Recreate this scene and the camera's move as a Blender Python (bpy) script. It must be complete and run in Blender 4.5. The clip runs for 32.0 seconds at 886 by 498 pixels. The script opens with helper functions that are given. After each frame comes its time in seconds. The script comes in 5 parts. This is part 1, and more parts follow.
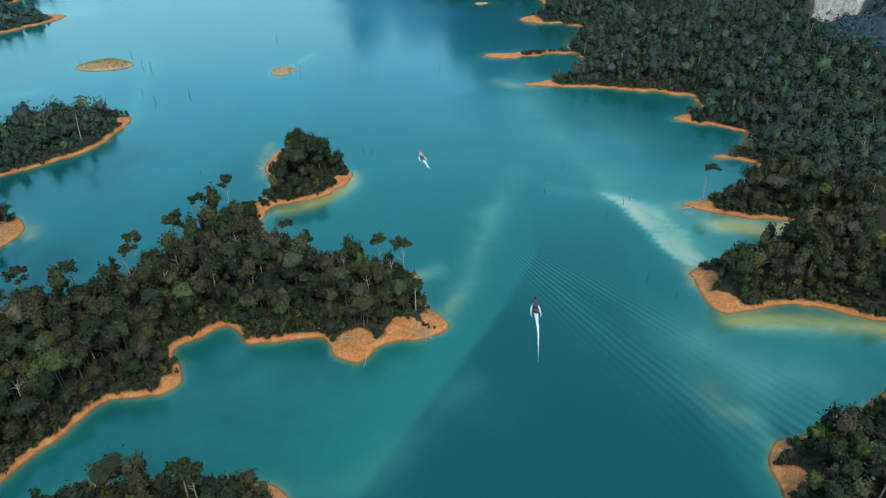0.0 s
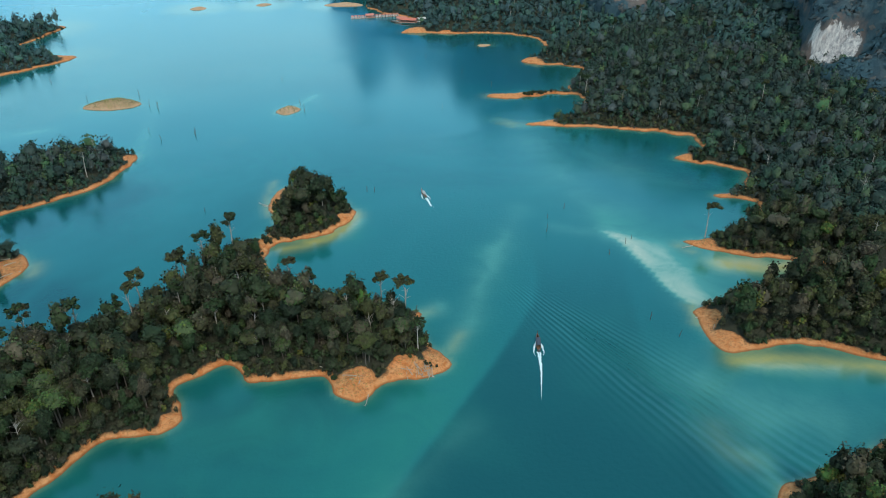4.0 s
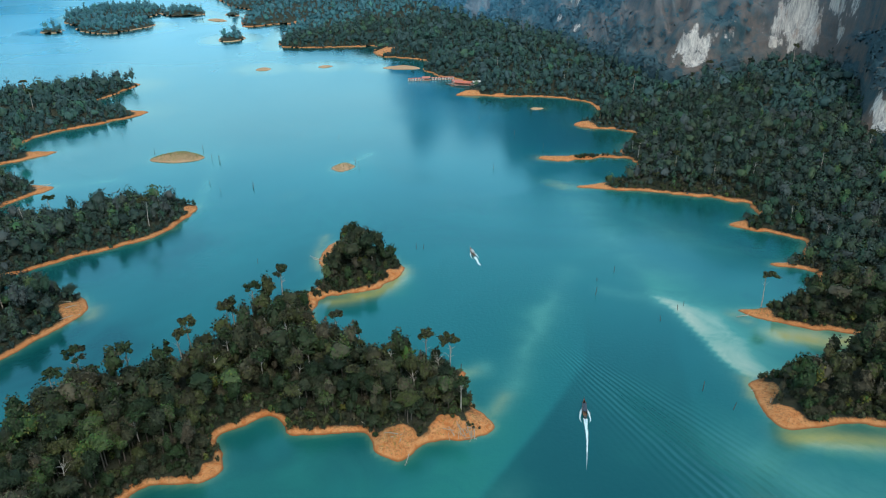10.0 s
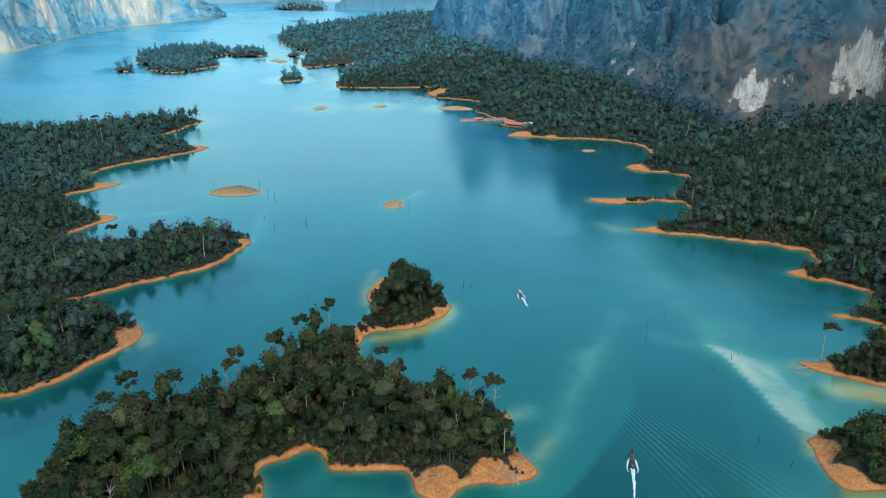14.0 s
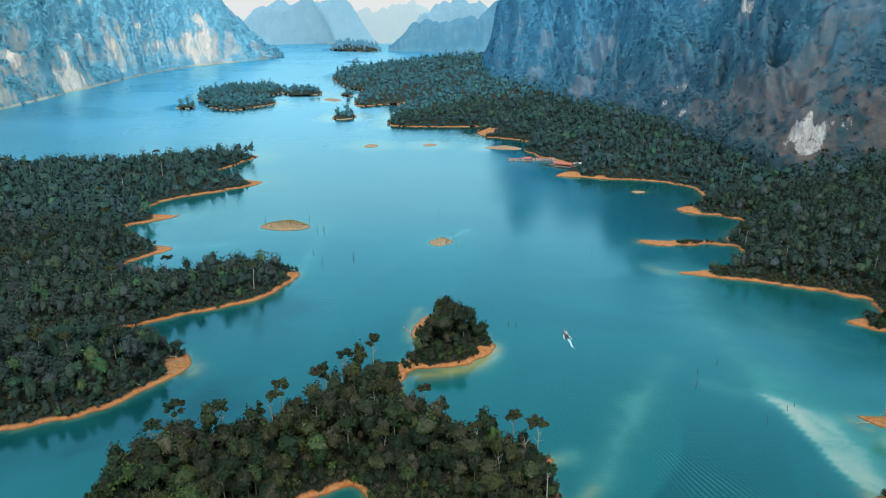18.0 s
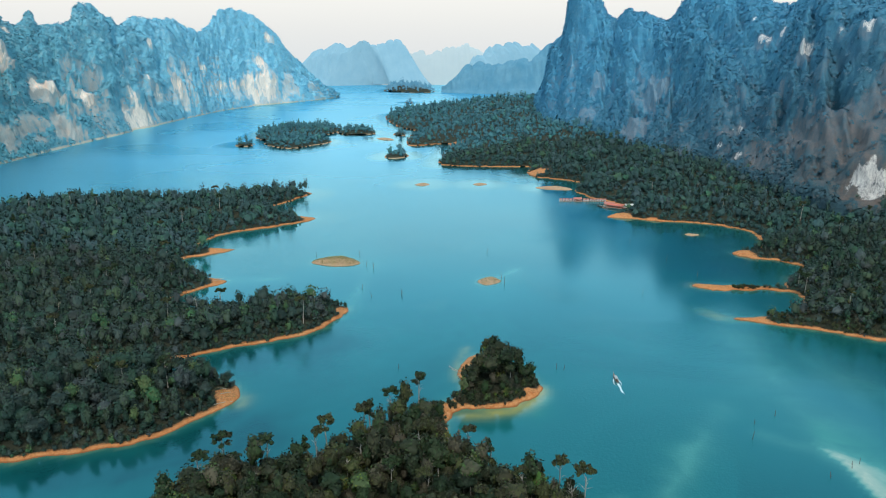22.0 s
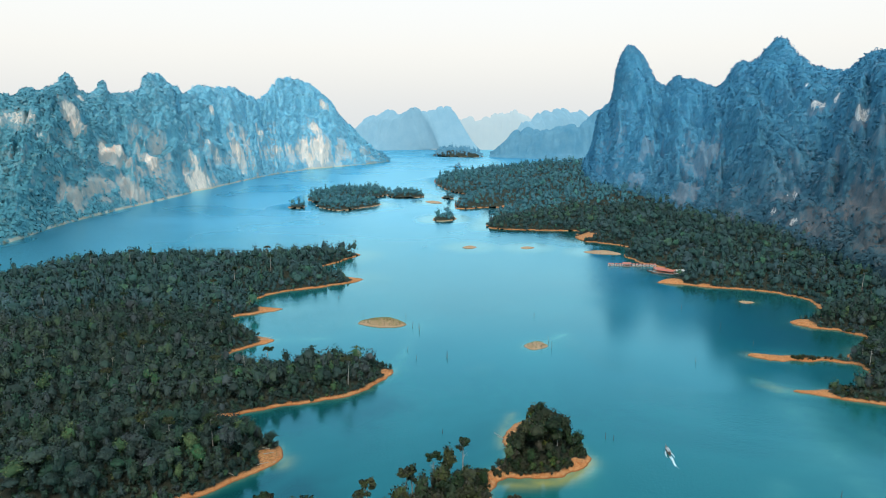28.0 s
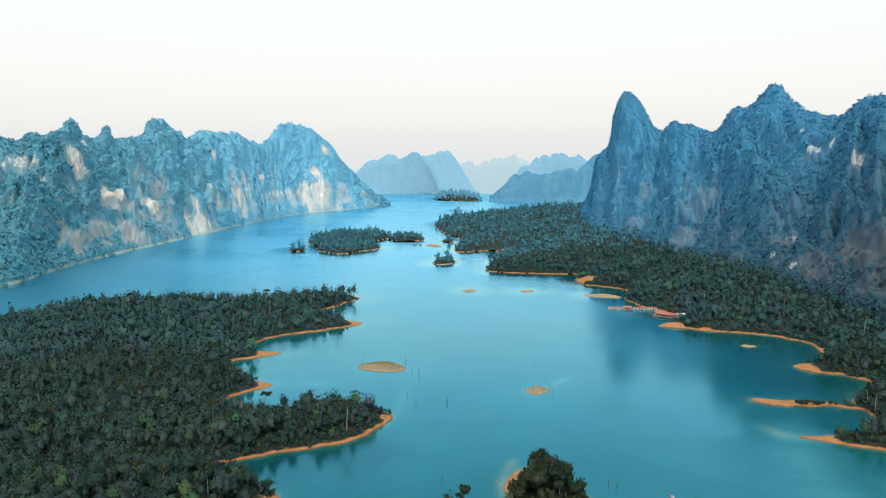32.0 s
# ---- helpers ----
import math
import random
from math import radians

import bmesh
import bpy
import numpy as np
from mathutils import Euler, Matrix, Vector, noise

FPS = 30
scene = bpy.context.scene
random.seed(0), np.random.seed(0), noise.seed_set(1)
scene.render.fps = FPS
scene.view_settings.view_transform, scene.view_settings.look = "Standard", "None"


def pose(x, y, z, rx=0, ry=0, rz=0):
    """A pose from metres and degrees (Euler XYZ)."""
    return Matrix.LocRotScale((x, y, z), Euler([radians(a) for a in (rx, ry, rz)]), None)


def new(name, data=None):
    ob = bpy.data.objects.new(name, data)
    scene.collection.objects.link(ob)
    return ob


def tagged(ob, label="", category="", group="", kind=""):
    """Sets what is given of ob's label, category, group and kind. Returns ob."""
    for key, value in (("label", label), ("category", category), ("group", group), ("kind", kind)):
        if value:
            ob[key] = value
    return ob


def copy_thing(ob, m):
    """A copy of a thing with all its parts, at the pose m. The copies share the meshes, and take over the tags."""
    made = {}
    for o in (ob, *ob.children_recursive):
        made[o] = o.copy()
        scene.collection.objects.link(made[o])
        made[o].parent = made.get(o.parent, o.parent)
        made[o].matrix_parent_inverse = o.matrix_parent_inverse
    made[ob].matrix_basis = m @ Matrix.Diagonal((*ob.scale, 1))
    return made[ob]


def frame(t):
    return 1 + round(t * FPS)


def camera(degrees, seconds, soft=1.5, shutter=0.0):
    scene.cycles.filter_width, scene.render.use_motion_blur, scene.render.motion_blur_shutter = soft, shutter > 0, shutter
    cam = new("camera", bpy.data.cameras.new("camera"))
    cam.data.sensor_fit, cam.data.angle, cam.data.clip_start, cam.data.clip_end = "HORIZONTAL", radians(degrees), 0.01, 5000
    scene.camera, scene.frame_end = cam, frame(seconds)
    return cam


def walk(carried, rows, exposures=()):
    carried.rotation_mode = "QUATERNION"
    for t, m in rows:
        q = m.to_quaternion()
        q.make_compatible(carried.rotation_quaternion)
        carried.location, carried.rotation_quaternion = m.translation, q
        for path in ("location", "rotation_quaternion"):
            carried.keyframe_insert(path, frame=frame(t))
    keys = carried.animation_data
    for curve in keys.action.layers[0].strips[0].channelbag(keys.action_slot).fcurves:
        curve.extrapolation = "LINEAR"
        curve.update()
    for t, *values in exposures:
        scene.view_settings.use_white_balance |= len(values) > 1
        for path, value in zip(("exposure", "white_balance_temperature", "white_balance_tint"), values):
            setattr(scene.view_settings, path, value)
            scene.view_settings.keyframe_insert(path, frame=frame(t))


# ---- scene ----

# ---------------------------------------------------------------- camera: a drone that hovers, turns and tilts
EYE = 180.0
cam = camera(65.5, 32.0, soft=1.1)
TURNS = [  # seconds, yaw, pitch
    (0.0, -0.00, -33.07),
    (0.5, 0.02, -32.68),
    (1.0, 0.06, -32.27),
    (1.5, 0.08, -31.90),
    (2.0, 0.11, -31.50),
    (2.5, 0.15, -31.10),
    (3.0, 0.19, -30.70),
    (3.5, 0.22, -30.31),
    (5.5, 0.61, -28.71),
    (6.0, 0.99, -28.29),
    (6.5, 1.55, -27.90),
    (7.0, 2.12, -27.50),
    (7.5, 2.64, -27.11),
    (8.0, 3.04, -26.70),
    (8.5, 3.19, -26.30),
    (9.0, 3.59, -25.88),
    (9.5, 4.16, -25.49),
    (10.0, 4.71, -25.07),
    (10.5, 5.25, -24.68),
    (11.0, 5.80, -24.26),
    (11.5, 6.31, -23.86),
    (12.0, 6.87, -23.44),
    (12.5, 7.38, -23.05),
    (13.0, 7.93, -22.64),
    (13.5, 8.45, -22.25),
    (14.0, 9.05, -21.84),
    (14.5, 9.63, -21.45),
    (16.5, 11.90, -19.89),
    (17.0, 12.30, -19.48),
    (17.5, 12.71, -19.10),
    (18.0, 13.13, -18.70),
    (18.5, 13.56, -18.32),
    (19.0, 13.91, -17.90),
    (19.5, 14.25, -17.51),
    (20.0, 14.72, -17.10),
    (20.5, 15.36, -16.72),
    (21.0, 16.05, -16.30),
    (21.5, 16.68, -15.92),
    (22.0, 17.35, -15.48),
    (22.5, 17.99, -15.06),
    (23.0, 18.70, -14.63),
    (23.5, 19.37, -14.22),
    (24.0, 20.06, -13.78),
    (24.5, 20.59, -13.40),
    (25.0, 20.84, -12.97),
    (25.5, 20.87, -12.54),
    (27.5, 21.23, -10.76),
    (28.0, 21.33, -10.28),
    (28.5, 21.32, -9.85),
    (29.0, 21.32, -9.39),
    (29.5, 21.33, -8.94),
    (30.0, 21.32, -8.49),
    (30.5, 21.31, -8.05),
    (31.0, 21.31, -7.57),
    (31.5, 21.32, -7.13),
    (32.0, 21.32, -6.67),
]
walk(cam, [(t, pose(0, 0, EYE, 90 + pitch, 0, yaw)) for t, yaw, pitch in TURNS])

# ---------------------------------------------------------------- world, sun
SUN_AZ, SUN_EL = 158.0, 56.0          # degrees: from ahead towards the right, and above the horizon
world = bpy.data.worlds.new("world")
scene.world = world
world.use_nodes = True
wt = world.node_tree
wt.nodes.clear()
w_out = wt.nodes.new("ShaderNodeOutputWorld")
w_sky = wt.nodes.new("ShaderNodeTexSky")
w_sky.sky_type = "NISHITA"
w_sky.sun_disc = False
w_sky.sun_elevation = radians(SUN_EL)
w_sky.sun_rotation = radians(SUN_AZ)
w_sky.dust_density = 6.0
w_sky.air_density = 1.2
w_bg = wt.nodes.new("ShaderNodeBackground")
w_bg.inputs["Strength"].default_value = 0.055
w_tc = wt.nodes.new("ShaderNodeTexCoord")
w_sep = wt.nodes.new("ShaderNodeSeparateXYZ")
w_ramp = wt.nodes.new("ShaderNodeValToRGB")
w_bg2 = wt.nodes.new("ShaderNodeBackground")
w_bg2.inputs["Strength"].default_value = 1.0
w_add = wt.nodes.new("ShaderNodeAddShader")
wt.links.new(w_tc.outputs["Generated"], w_sep.inputs[0])
wt.links.new(w_sep.outputs["Z"], w_ramp.inputs[0])
els = w_ramp.color_ramp.elements
els[0].position, els[0].color = 0.0, (0.76, 0.79, 0.80, 1)
els[1].position, els[1].color = 1.0, (0.20, 0.42, 0.56, 1)
for p, c in ((0.10, (0.85, 0.83, 0.79, 1)), (0.245, (0.85, 0.86, 0.84, 1)), (0.31, (0.52, 0.86, 1.0, 1)), (0.46, (0.32, 0.66, 0.84, 1)), (0.65, (0.24, 0.50, 0.66, 1))):
    e = els.new(p)
    e.color = c
wt.links.new(w_sky.outputs[0], w_bg.inputs["Color"])
wt.links.new(w_ramp.outputs[0], w_bg2.inputs["Color"])
wt.links.new(w_bg.outputs[0], w_add.inputs[0])
wt.links.new(w_bg2.outputs[0], w_add.inputs[1])
wt.links.new(w_add.outputs[0], w_out.inputs["Surface"])

sun = new("sun", bpy.data.lights.new("sun", "SUN"))
sun.data.energy, sun.data.angle, sun.data.color = 1.45, radians(12.0), (1.0, 0.93, 0.82)
sd_ = Vector((math.sin(radians(SUN_AZ)) * math.cos(radians(SUN_EL)), math.cos(radians(SUN_AZ)) * math.cos(radians(SUN_EL)), math.sin(radians(SUN_EL))))
sun.matrix_world = Matrix.Translation(sd_ * 900) @ sd_.to_track_quat("Z", "Y").to_matrix().to_4x4()

# ---------------------------------------------------------------- materials
def material(name):
    m = bpy.data.materials.new(name)
    m.use_nodes = True
    return m, m.node_tree, m.node_tree.nodes["Principled BSDF"]


def node(nt, kind, x=None, **inputs):
    n = nt.nodes.new(kind)
    for k, v in inputs.items():
        n.inputs[k.replace("_", " ")].default_value = v
    return n


def noise_tex(nt, scale, detail=4.0, rough=0.6, stretch=(1, 1, 1), distort=0.0):
    """Noise in metres of the world: scale is its frequency."""
    geo = nt.nodes.new("ShaderNodeNewGeometry")
    mp = nt.nodes.new("ShaderNodeMapping")
    mp.inputs["Scale"].default_value = stretch
    n = node(nt, "ShaderNodeTexNoise", Scale=scale, Detail=detail, Roughness=rough, Distortion=distort)
    nt.links.new(geo.outputs["Position"], mp.inputs[0])
    nt.links.new(mp.outputs[0], n.inputs["Vector"])
    return n.outputs["Fac"]


def ramp(nt, fac, stops, smooth=False):
    r = nt.nodes.new("ShaderNodeValToRGB")
    e = r.color_ramp.elements
    e[0].position, e[0].color = stops[0][0], (*stops[0][1], 1)
    e[1].position, e[1].color = stops[-1][0], (*stops[-1][1], 1)
    for p, c in stops[1:-1]:
        e.new(p).color = (*c, 1)
    if smooth:
        r.color_ramp.interpolation = "EASE"
    nt.links.new(fac, r.inputs[0])
    return r.outputs[0]


def mix(nt, fac, a, b, blend="MIX"):
    m = nt.nodes.new("ShaderNodeMix")
    m.data_type, m.blend_type = "RGBA", blend
    for sock, v in ((m.inputs[0], fac), (m.inputs[6], a), (m.inputs[7], b)):
        if isinstance(v, (int, float)):
            sock.default_value = v
        elif isinstance(v, tuple):
            sock.default_value = (*v, 1)
        else:
            nt.links.new(v, sock)
    return m.outputs[2]


def math_node(nt, op, a, b=0.0, clamp=False):
    m = nt.nodes.new("ShaderNodeMath")
    m.operation, m.use_clamp = op, clamp
    for sock, v in ((m.inputs[0], a), (m.inputs[1], b)):
        if isinstance(v, (int, float)):
            sock.default_value = v
        else:
            nt.links.new(v, sock)
    return m.outputs[0]


def attr(nt, name):
    a = nt.nodes.new("ShaderNodeAttribute")
    a.attribute_name = name
    return a.outputs["Fac"]


def bump(nt, bsdf, height, strength=0.4, distance=1.0):
    b = node(nt, "ShaderNodeBump", Strength=strength, Distance=distance)
    nt.links.new(height, b.inputs["Height"])
    nt.links.new(b.outputs[0], bsdf.inputs["Normal"])
    return b


def plain(name, color, rough=0.7, metal=0.0, vary=0.25, scale=0.6):
    """A painted, wooden or other small surface with mild two-scale variation."""
    m, nt, b = material(name)
    n1, n2 = noise_tex(nt, scale), noise_tex(nt, scale * 9)
    dark = tuple(c * (1 - vary) for c in color)
    light = tuple(min(1, c * (1 + vary)) for c in color)
    c1 = mix(nt, n1, dark, light)
    nt.links.new(mix(nt, math_node(nt, "MULTIPLY", n2, 0.35), c1, dark), b.inputs["Base Color"])
    b.inputs["Roughness"].default_value, b.inputs["Metallic"].default_value = rough, metal
    bump(nt, b, n2, 0.3, 0.03)
    return m


# greens, olives, greys and straw of a dry-season rain forest; a crown takes one point of the scale
LEAF = [(0.0, (0.014, 0.027, 0.013)), (0.18, (0.024, 0.044, 0.018)), (0.33, (0.046, 0.048, 0.028)), (0.45, (0.028, 0.066, 0.019)),
        (0.56, (0.062, 0.052, 0.034)), (0.66, (0.074, 0.086, 0.022)), (0.75, (0.086, 0.064, 0.046)), (0.83, (0.118, 0.098, 0.068)), (0.91, (0.052, 0.118, 0.024)), (1.0, (0.180, 0.140, 0.030))]


def foliage(name, single=False, shift=(1.0, 1.0, 1.0), lift=0.0, soft=0.0, contrast=0.62):
    """Leaves. soft: how far the colours draw together, for haze on far kinds; contrast: from tuft to tuft."""
    m, nt, b = material(name)
    t = attr(nt, "tint")
    if single:
        info = nt.nodes.new("ShaderNodeObjectInfo")
        t = math_node(nt, "ADD", math_node(nt, "MULTIPLY", info.outputs["Random"], 0.93), t, True)
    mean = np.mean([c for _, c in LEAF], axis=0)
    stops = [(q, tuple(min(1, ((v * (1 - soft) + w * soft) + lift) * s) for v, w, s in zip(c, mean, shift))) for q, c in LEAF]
    c = ramp(nt, t, stops)
    leafy = noise_tex(nt, 1.3, 3.0, 0.7)
    isl = nt.nodes.new("ShaderNodeNewGeometry").outputs["Random Per Island"]
    dark = mix(nt, 1.0, c, (1 - contrast,) * 3, "MULTIPLY")
    lite = mix(nt, 1.0, c, (1 + contrast, 1 + contrast, 1 + contrast * 0.8), "MULTIPLY")
    c = mix(nt, math_node(nt, "ADD", math_node(nt, "MULTIPLY", isl, 0.6), math_node(nt, "MULTIPLY", leafy, 0.4)), dark, lite)
    nt.links.new(c, b.inputs["Base Color"])
    b.inputs["Roughness"].default_value = 0.65
    b.inputs["Specular IOR Level"].default_value = 0.2
    return m


M_LEAF = foliage("foliage", shift=(0.60, 0.67, 0.68), lift=0.004, contrast=0.92)
M_LEAF_ONE = foliage("foliage_single_tree", single=True, shift=(0.60, 0.67, 0.68), lift=0.004, contrast=0.92)
# woods farther off: distance haze mixed into the leaves, bluer and paler
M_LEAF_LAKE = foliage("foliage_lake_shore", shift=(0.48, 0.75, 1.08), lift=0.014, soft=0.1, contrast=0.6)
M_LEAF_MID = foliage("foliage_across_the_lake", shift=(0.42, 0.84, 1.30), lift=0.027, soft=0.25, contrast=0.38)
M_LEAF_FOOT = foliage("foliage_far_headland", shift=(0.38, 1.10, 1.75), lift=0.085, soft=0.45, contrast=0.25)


def wall_foliage(name, hazed, lean, dry):
    """Crowns on a mountain wall: near greens pass into far ones with haze painted in, with a share of dry ones."""
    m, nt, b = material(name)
    far, t = attr(nt, "hazed"), attr(nt, "tint")
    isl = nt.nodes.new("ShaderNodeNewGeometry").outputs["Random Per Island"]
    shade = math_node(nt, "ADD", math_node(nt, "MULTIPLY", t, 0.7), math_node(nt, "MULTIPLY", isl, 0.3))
    a, c = (mix(nt, shade, k[0], k[1]) for k in (lean, hazed))
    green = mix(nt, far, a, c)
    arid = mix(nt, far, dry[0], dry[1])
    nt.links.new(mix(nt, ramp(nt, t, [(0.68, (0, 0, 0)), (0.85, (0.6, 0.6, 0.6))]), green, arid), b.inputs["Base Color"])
    b.inputs["Roughness"].default_value = 0.8
    b.inputs["Specular IOR Level"].default_value = 0.1
    return m


# first greens: blue haze put into the leaf colour; second: the near wall
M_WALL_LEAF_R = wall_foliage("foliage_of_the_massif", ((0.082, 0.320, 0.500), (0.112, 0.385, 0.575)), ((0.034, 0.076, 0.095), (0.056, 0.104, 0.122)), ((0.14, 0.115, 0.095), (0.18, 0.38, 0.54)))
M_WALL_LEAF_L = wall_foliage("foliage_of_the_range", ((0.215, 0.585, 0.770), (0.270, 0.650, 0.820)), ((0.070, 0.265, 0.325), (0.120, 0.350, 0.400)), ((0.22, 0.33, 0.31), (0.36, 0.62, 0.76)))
M_BARK = plain("bark_pale", (0.38, 0.35, 0.31), 0.85)
M_BARK_DARK = plain("bark_dark", (0.10, 0.085, 0.07), 0.9)


def land_material(name, sand=(0.60, 0.185, 0.042), pale=(0.74, 0.36, 0.145), shift=(1, 1, 1)):
    m, nt, b = material(name)
    inland = attr(nt, "inland")
    n1, n2, n3 = noise_tex(nt, 0.22, 5, 0.65, distort=1.2), noise_tex(nt, 0.9, 6, 0.75), noise_tex(nt, 4.0, 3, 0.7)
    s = mix(nt, ramp(nt, n1, [(0.35, (0, 0, 0)), (0.65, (1, 1, 1))]), sand, pale)
    s = mix(nt, ramp(nt, n2, [(0.48, (0, 0, 0)), (0.70, (0.5, 0.5, 0.5))]), s, tuple(c * 0.55 for c in sand))
    s = mix(nt, ramp(nt, n3, [(0.62, (0, 0, 0)), (0.75, (0.6, 0.6, 0.6))]), s, (0.09, 0.085, 0.035))
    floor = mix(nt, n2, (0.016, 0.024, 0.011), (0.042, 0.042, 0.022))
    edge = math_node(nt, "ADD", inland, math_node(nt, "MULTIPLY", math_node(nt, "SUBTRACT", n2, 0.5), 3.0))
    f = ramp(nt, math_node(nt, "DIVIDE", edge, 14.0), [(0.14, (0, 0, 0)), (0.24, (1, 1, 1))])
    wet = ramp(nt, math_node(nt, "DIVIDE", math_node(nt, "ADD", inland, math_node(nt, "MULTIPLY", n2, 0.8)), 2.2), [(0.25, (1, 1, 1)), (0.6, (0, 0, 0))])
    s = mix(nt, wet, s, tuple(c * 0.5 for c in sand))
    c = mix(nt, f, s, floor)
    if shift != (1, 1, 1):
        c = mix(nt, 1.0, c, shift, "MULTIPLY")
    nt.links.new(c, b.inputs["Base Color"])
    b.inputs["Roughness"].default_value = 0.9
    bump(nt, b, math_node(nt, "ADD", n2, math_node(nt, "MULTIPLY", n3, 0.4)), 0.8, 1.2)
    return m


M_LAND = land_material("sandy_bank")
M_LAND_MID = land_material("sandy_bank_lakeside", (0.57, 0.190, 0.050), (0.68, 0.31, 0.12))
# pale islet sand, its colour also greyed for distance haze
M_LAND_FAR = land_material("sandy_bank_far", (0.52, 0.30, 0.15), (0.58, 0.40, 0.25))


def rock_material(name, hazed, lean=None, streak=0.05, shore=None):
    """A limestone wall: bushy green with dry brown sheets and bare pale rock where the wall is steep.
    First set: far colours with blue haze mixed in; lean: near ones. Each dark green, light green, brown, dark rock,
    pale rock."""
    m, nt, b = material(name)
    r, dry = attr(nt, "rock"), attr(nt, "dry")
    green_a, green_b, brown, rock_a, rock_b = [mix(nt, attr(nt, "hazed"), l, h) if lean else mix(nt, 1.0, h, h) for l, h in zip(lean or hazed, hazed)]
    big, mid, fine = noise_tex(nt, 0.012, 5, 0.65), noise_tex(nt, 0.055, 7, 0.78), noise_tex(nt, 0.35, 5, 0.75)
    stre = noise_tex(nt, streak, 6, 0.7, (1, 1, 0.16))
    stre2 = noise_tex(nt, streak * 3, 7, 0.78, (1, 1, 0.12))
    stre3 = noise_tex(nt, streak * 9, 5, 0.75, (1, 1, 0.10))
    # crowns: each its own green, mottled by its leaves
    own = math_node(nt, "ADD", math_node(nt, "MULTIPLY", attr(nt, "tuft"), 0.75), math_node(nt, "MULTIPLY", math_node(nt, "SUBTRACT", fine, 0.5), 1.3), True)
    green = mix(nt, own, mix(nt, 1.0, green_a, (0.80, 0.82, 0.85), "MULTIPLY"), mix(nt, 1.0, green_b, (1.12, 1.10, 1.06), "MULTIPLY"))
    green = mix(nt, ramp(nt, big, [(0.48, (0, 0, 0)), (0.70, (0.22, 0.22, 0.22))]), green, brown)
    dryc = mix(nt, ramp(nt, math_node(nt, "ADD", math_node(nt, "MULTIPLY", mid, 0.5), math_node(nt, "MULTIPLY", stre2, 0.5)), [(0.38, (0, 0, 0)), (0.64, (1, 1, 1))]), mix(nt, 1.0, brown, (0.66, 0.70, 0.74), "MULTIPLY"), brown)
    dryc = mix(nt, math_node(nt, "MULTIPLY", own, 0.45), dryc, green)
    bare = mix(nt, ramp(nt, math_node(nt, "ADD", math_node(nt, "MULTIPLY", stre2, 0.5), math_node(nt, "MULTIPLY", stre3, 0.5)), [(0.40, (0, 0, 0)), (0.58, (1, 1, 1))]), rock_a, rock_b)
    bare = mix(nt, ramp(nt, stre, [(0.54, (0, 0, 0)), (0.70, (0.85, 0.85, 0.85))]), bare, mix(nt, 1.0, brown, (1.7, 1.15, 0.85), "MULTIPLY"))
    d = math_node(nt, "ADD", math_node(nt, "MULTIPLY", dry, 0.85), math_node(nt, "ADD", math_node(nt, "MULTIPLY", math_node(nt, "SUBTRACT", mid, 0.5), 0.9), math_node(nt, "MULTIPLY", math_node(nt, "SUBTRACT", stre, 0.5), 0.9)))
    c = mix(nt, ramp(nt, d, [(0.36, (0, 0, 0)), (0.72, (0.9, 0.9, 0.9))]), green, dryc)
    k = math_node(nt, "ADD", r, math_node(nt, "ADD", math_node(nt, "MULTIPLY", math_node(nt, "SUBTRACT", stre2, 0.5), 1.7), math_node(nt, "MULTIPLY", math_node(nt, "SUBTRACT", mid, 0.5), 1.3)))
    c = mix(nt, ramp(nt, k, [(0.54, (0, 0, 0)), (0.74, (1, 1, 1))]), c, bare)
    if shore:
        geo = nt.nodes.new("ShaderNodeNewGeometry")
        sep = nt.nodes.new("ShaderNodeSeparateXYZ")
        nt.links.new(geo.outputs["Position"], sep.inputs[0])
        z = math_node(nt, "ADD", sep.outputs["Z"], math_node(nt, "MULTIPLY", mid, -7.0))
        c = mix(nt, ramp(nt, math_node(nt, "DIVIDE", z, 10.0), [(0.02, (0.9, 0.9, 0.9)), (0.22, (0, 0, 0))]), c, shore)
    nt.links.new(c, b.inputs["Base Color"])
    b.inputs["Roughness"].default_value = 0.95
    b.inputs["Specular IOR Level"].default_value = 0.1
    bump(nt, b, math_node(nt, "ADD", math_node(nt, "MULTIPLY", fine, 0.3), math_node(nt, "MULTIPLY", math_node(nt, "ADD", stre2, math_node(nt, "MULTIPLY", stre3, 0.4)), 0.6)), 0.7, 6.0)
    return m


# the first colour set of each wall carries painted distance haze
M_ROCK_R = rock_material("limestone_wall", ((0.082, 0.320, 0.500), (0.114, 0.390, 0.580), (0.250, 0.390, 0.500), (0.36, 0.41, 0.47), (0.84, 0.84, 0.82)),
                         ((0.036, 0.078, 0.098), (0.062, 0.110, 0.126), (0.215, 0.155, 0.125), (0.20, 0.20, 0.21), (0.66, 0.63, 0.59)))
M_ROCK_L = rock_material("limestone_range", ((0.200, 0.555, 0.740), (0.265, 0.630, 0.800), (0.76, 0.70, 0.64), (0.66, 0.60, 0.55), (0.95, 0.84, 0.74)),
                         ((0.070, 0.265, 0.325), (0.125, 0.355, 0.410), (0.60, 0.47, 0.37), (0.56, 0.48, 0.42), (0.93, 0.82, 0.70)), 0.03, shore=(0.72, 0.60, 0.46))


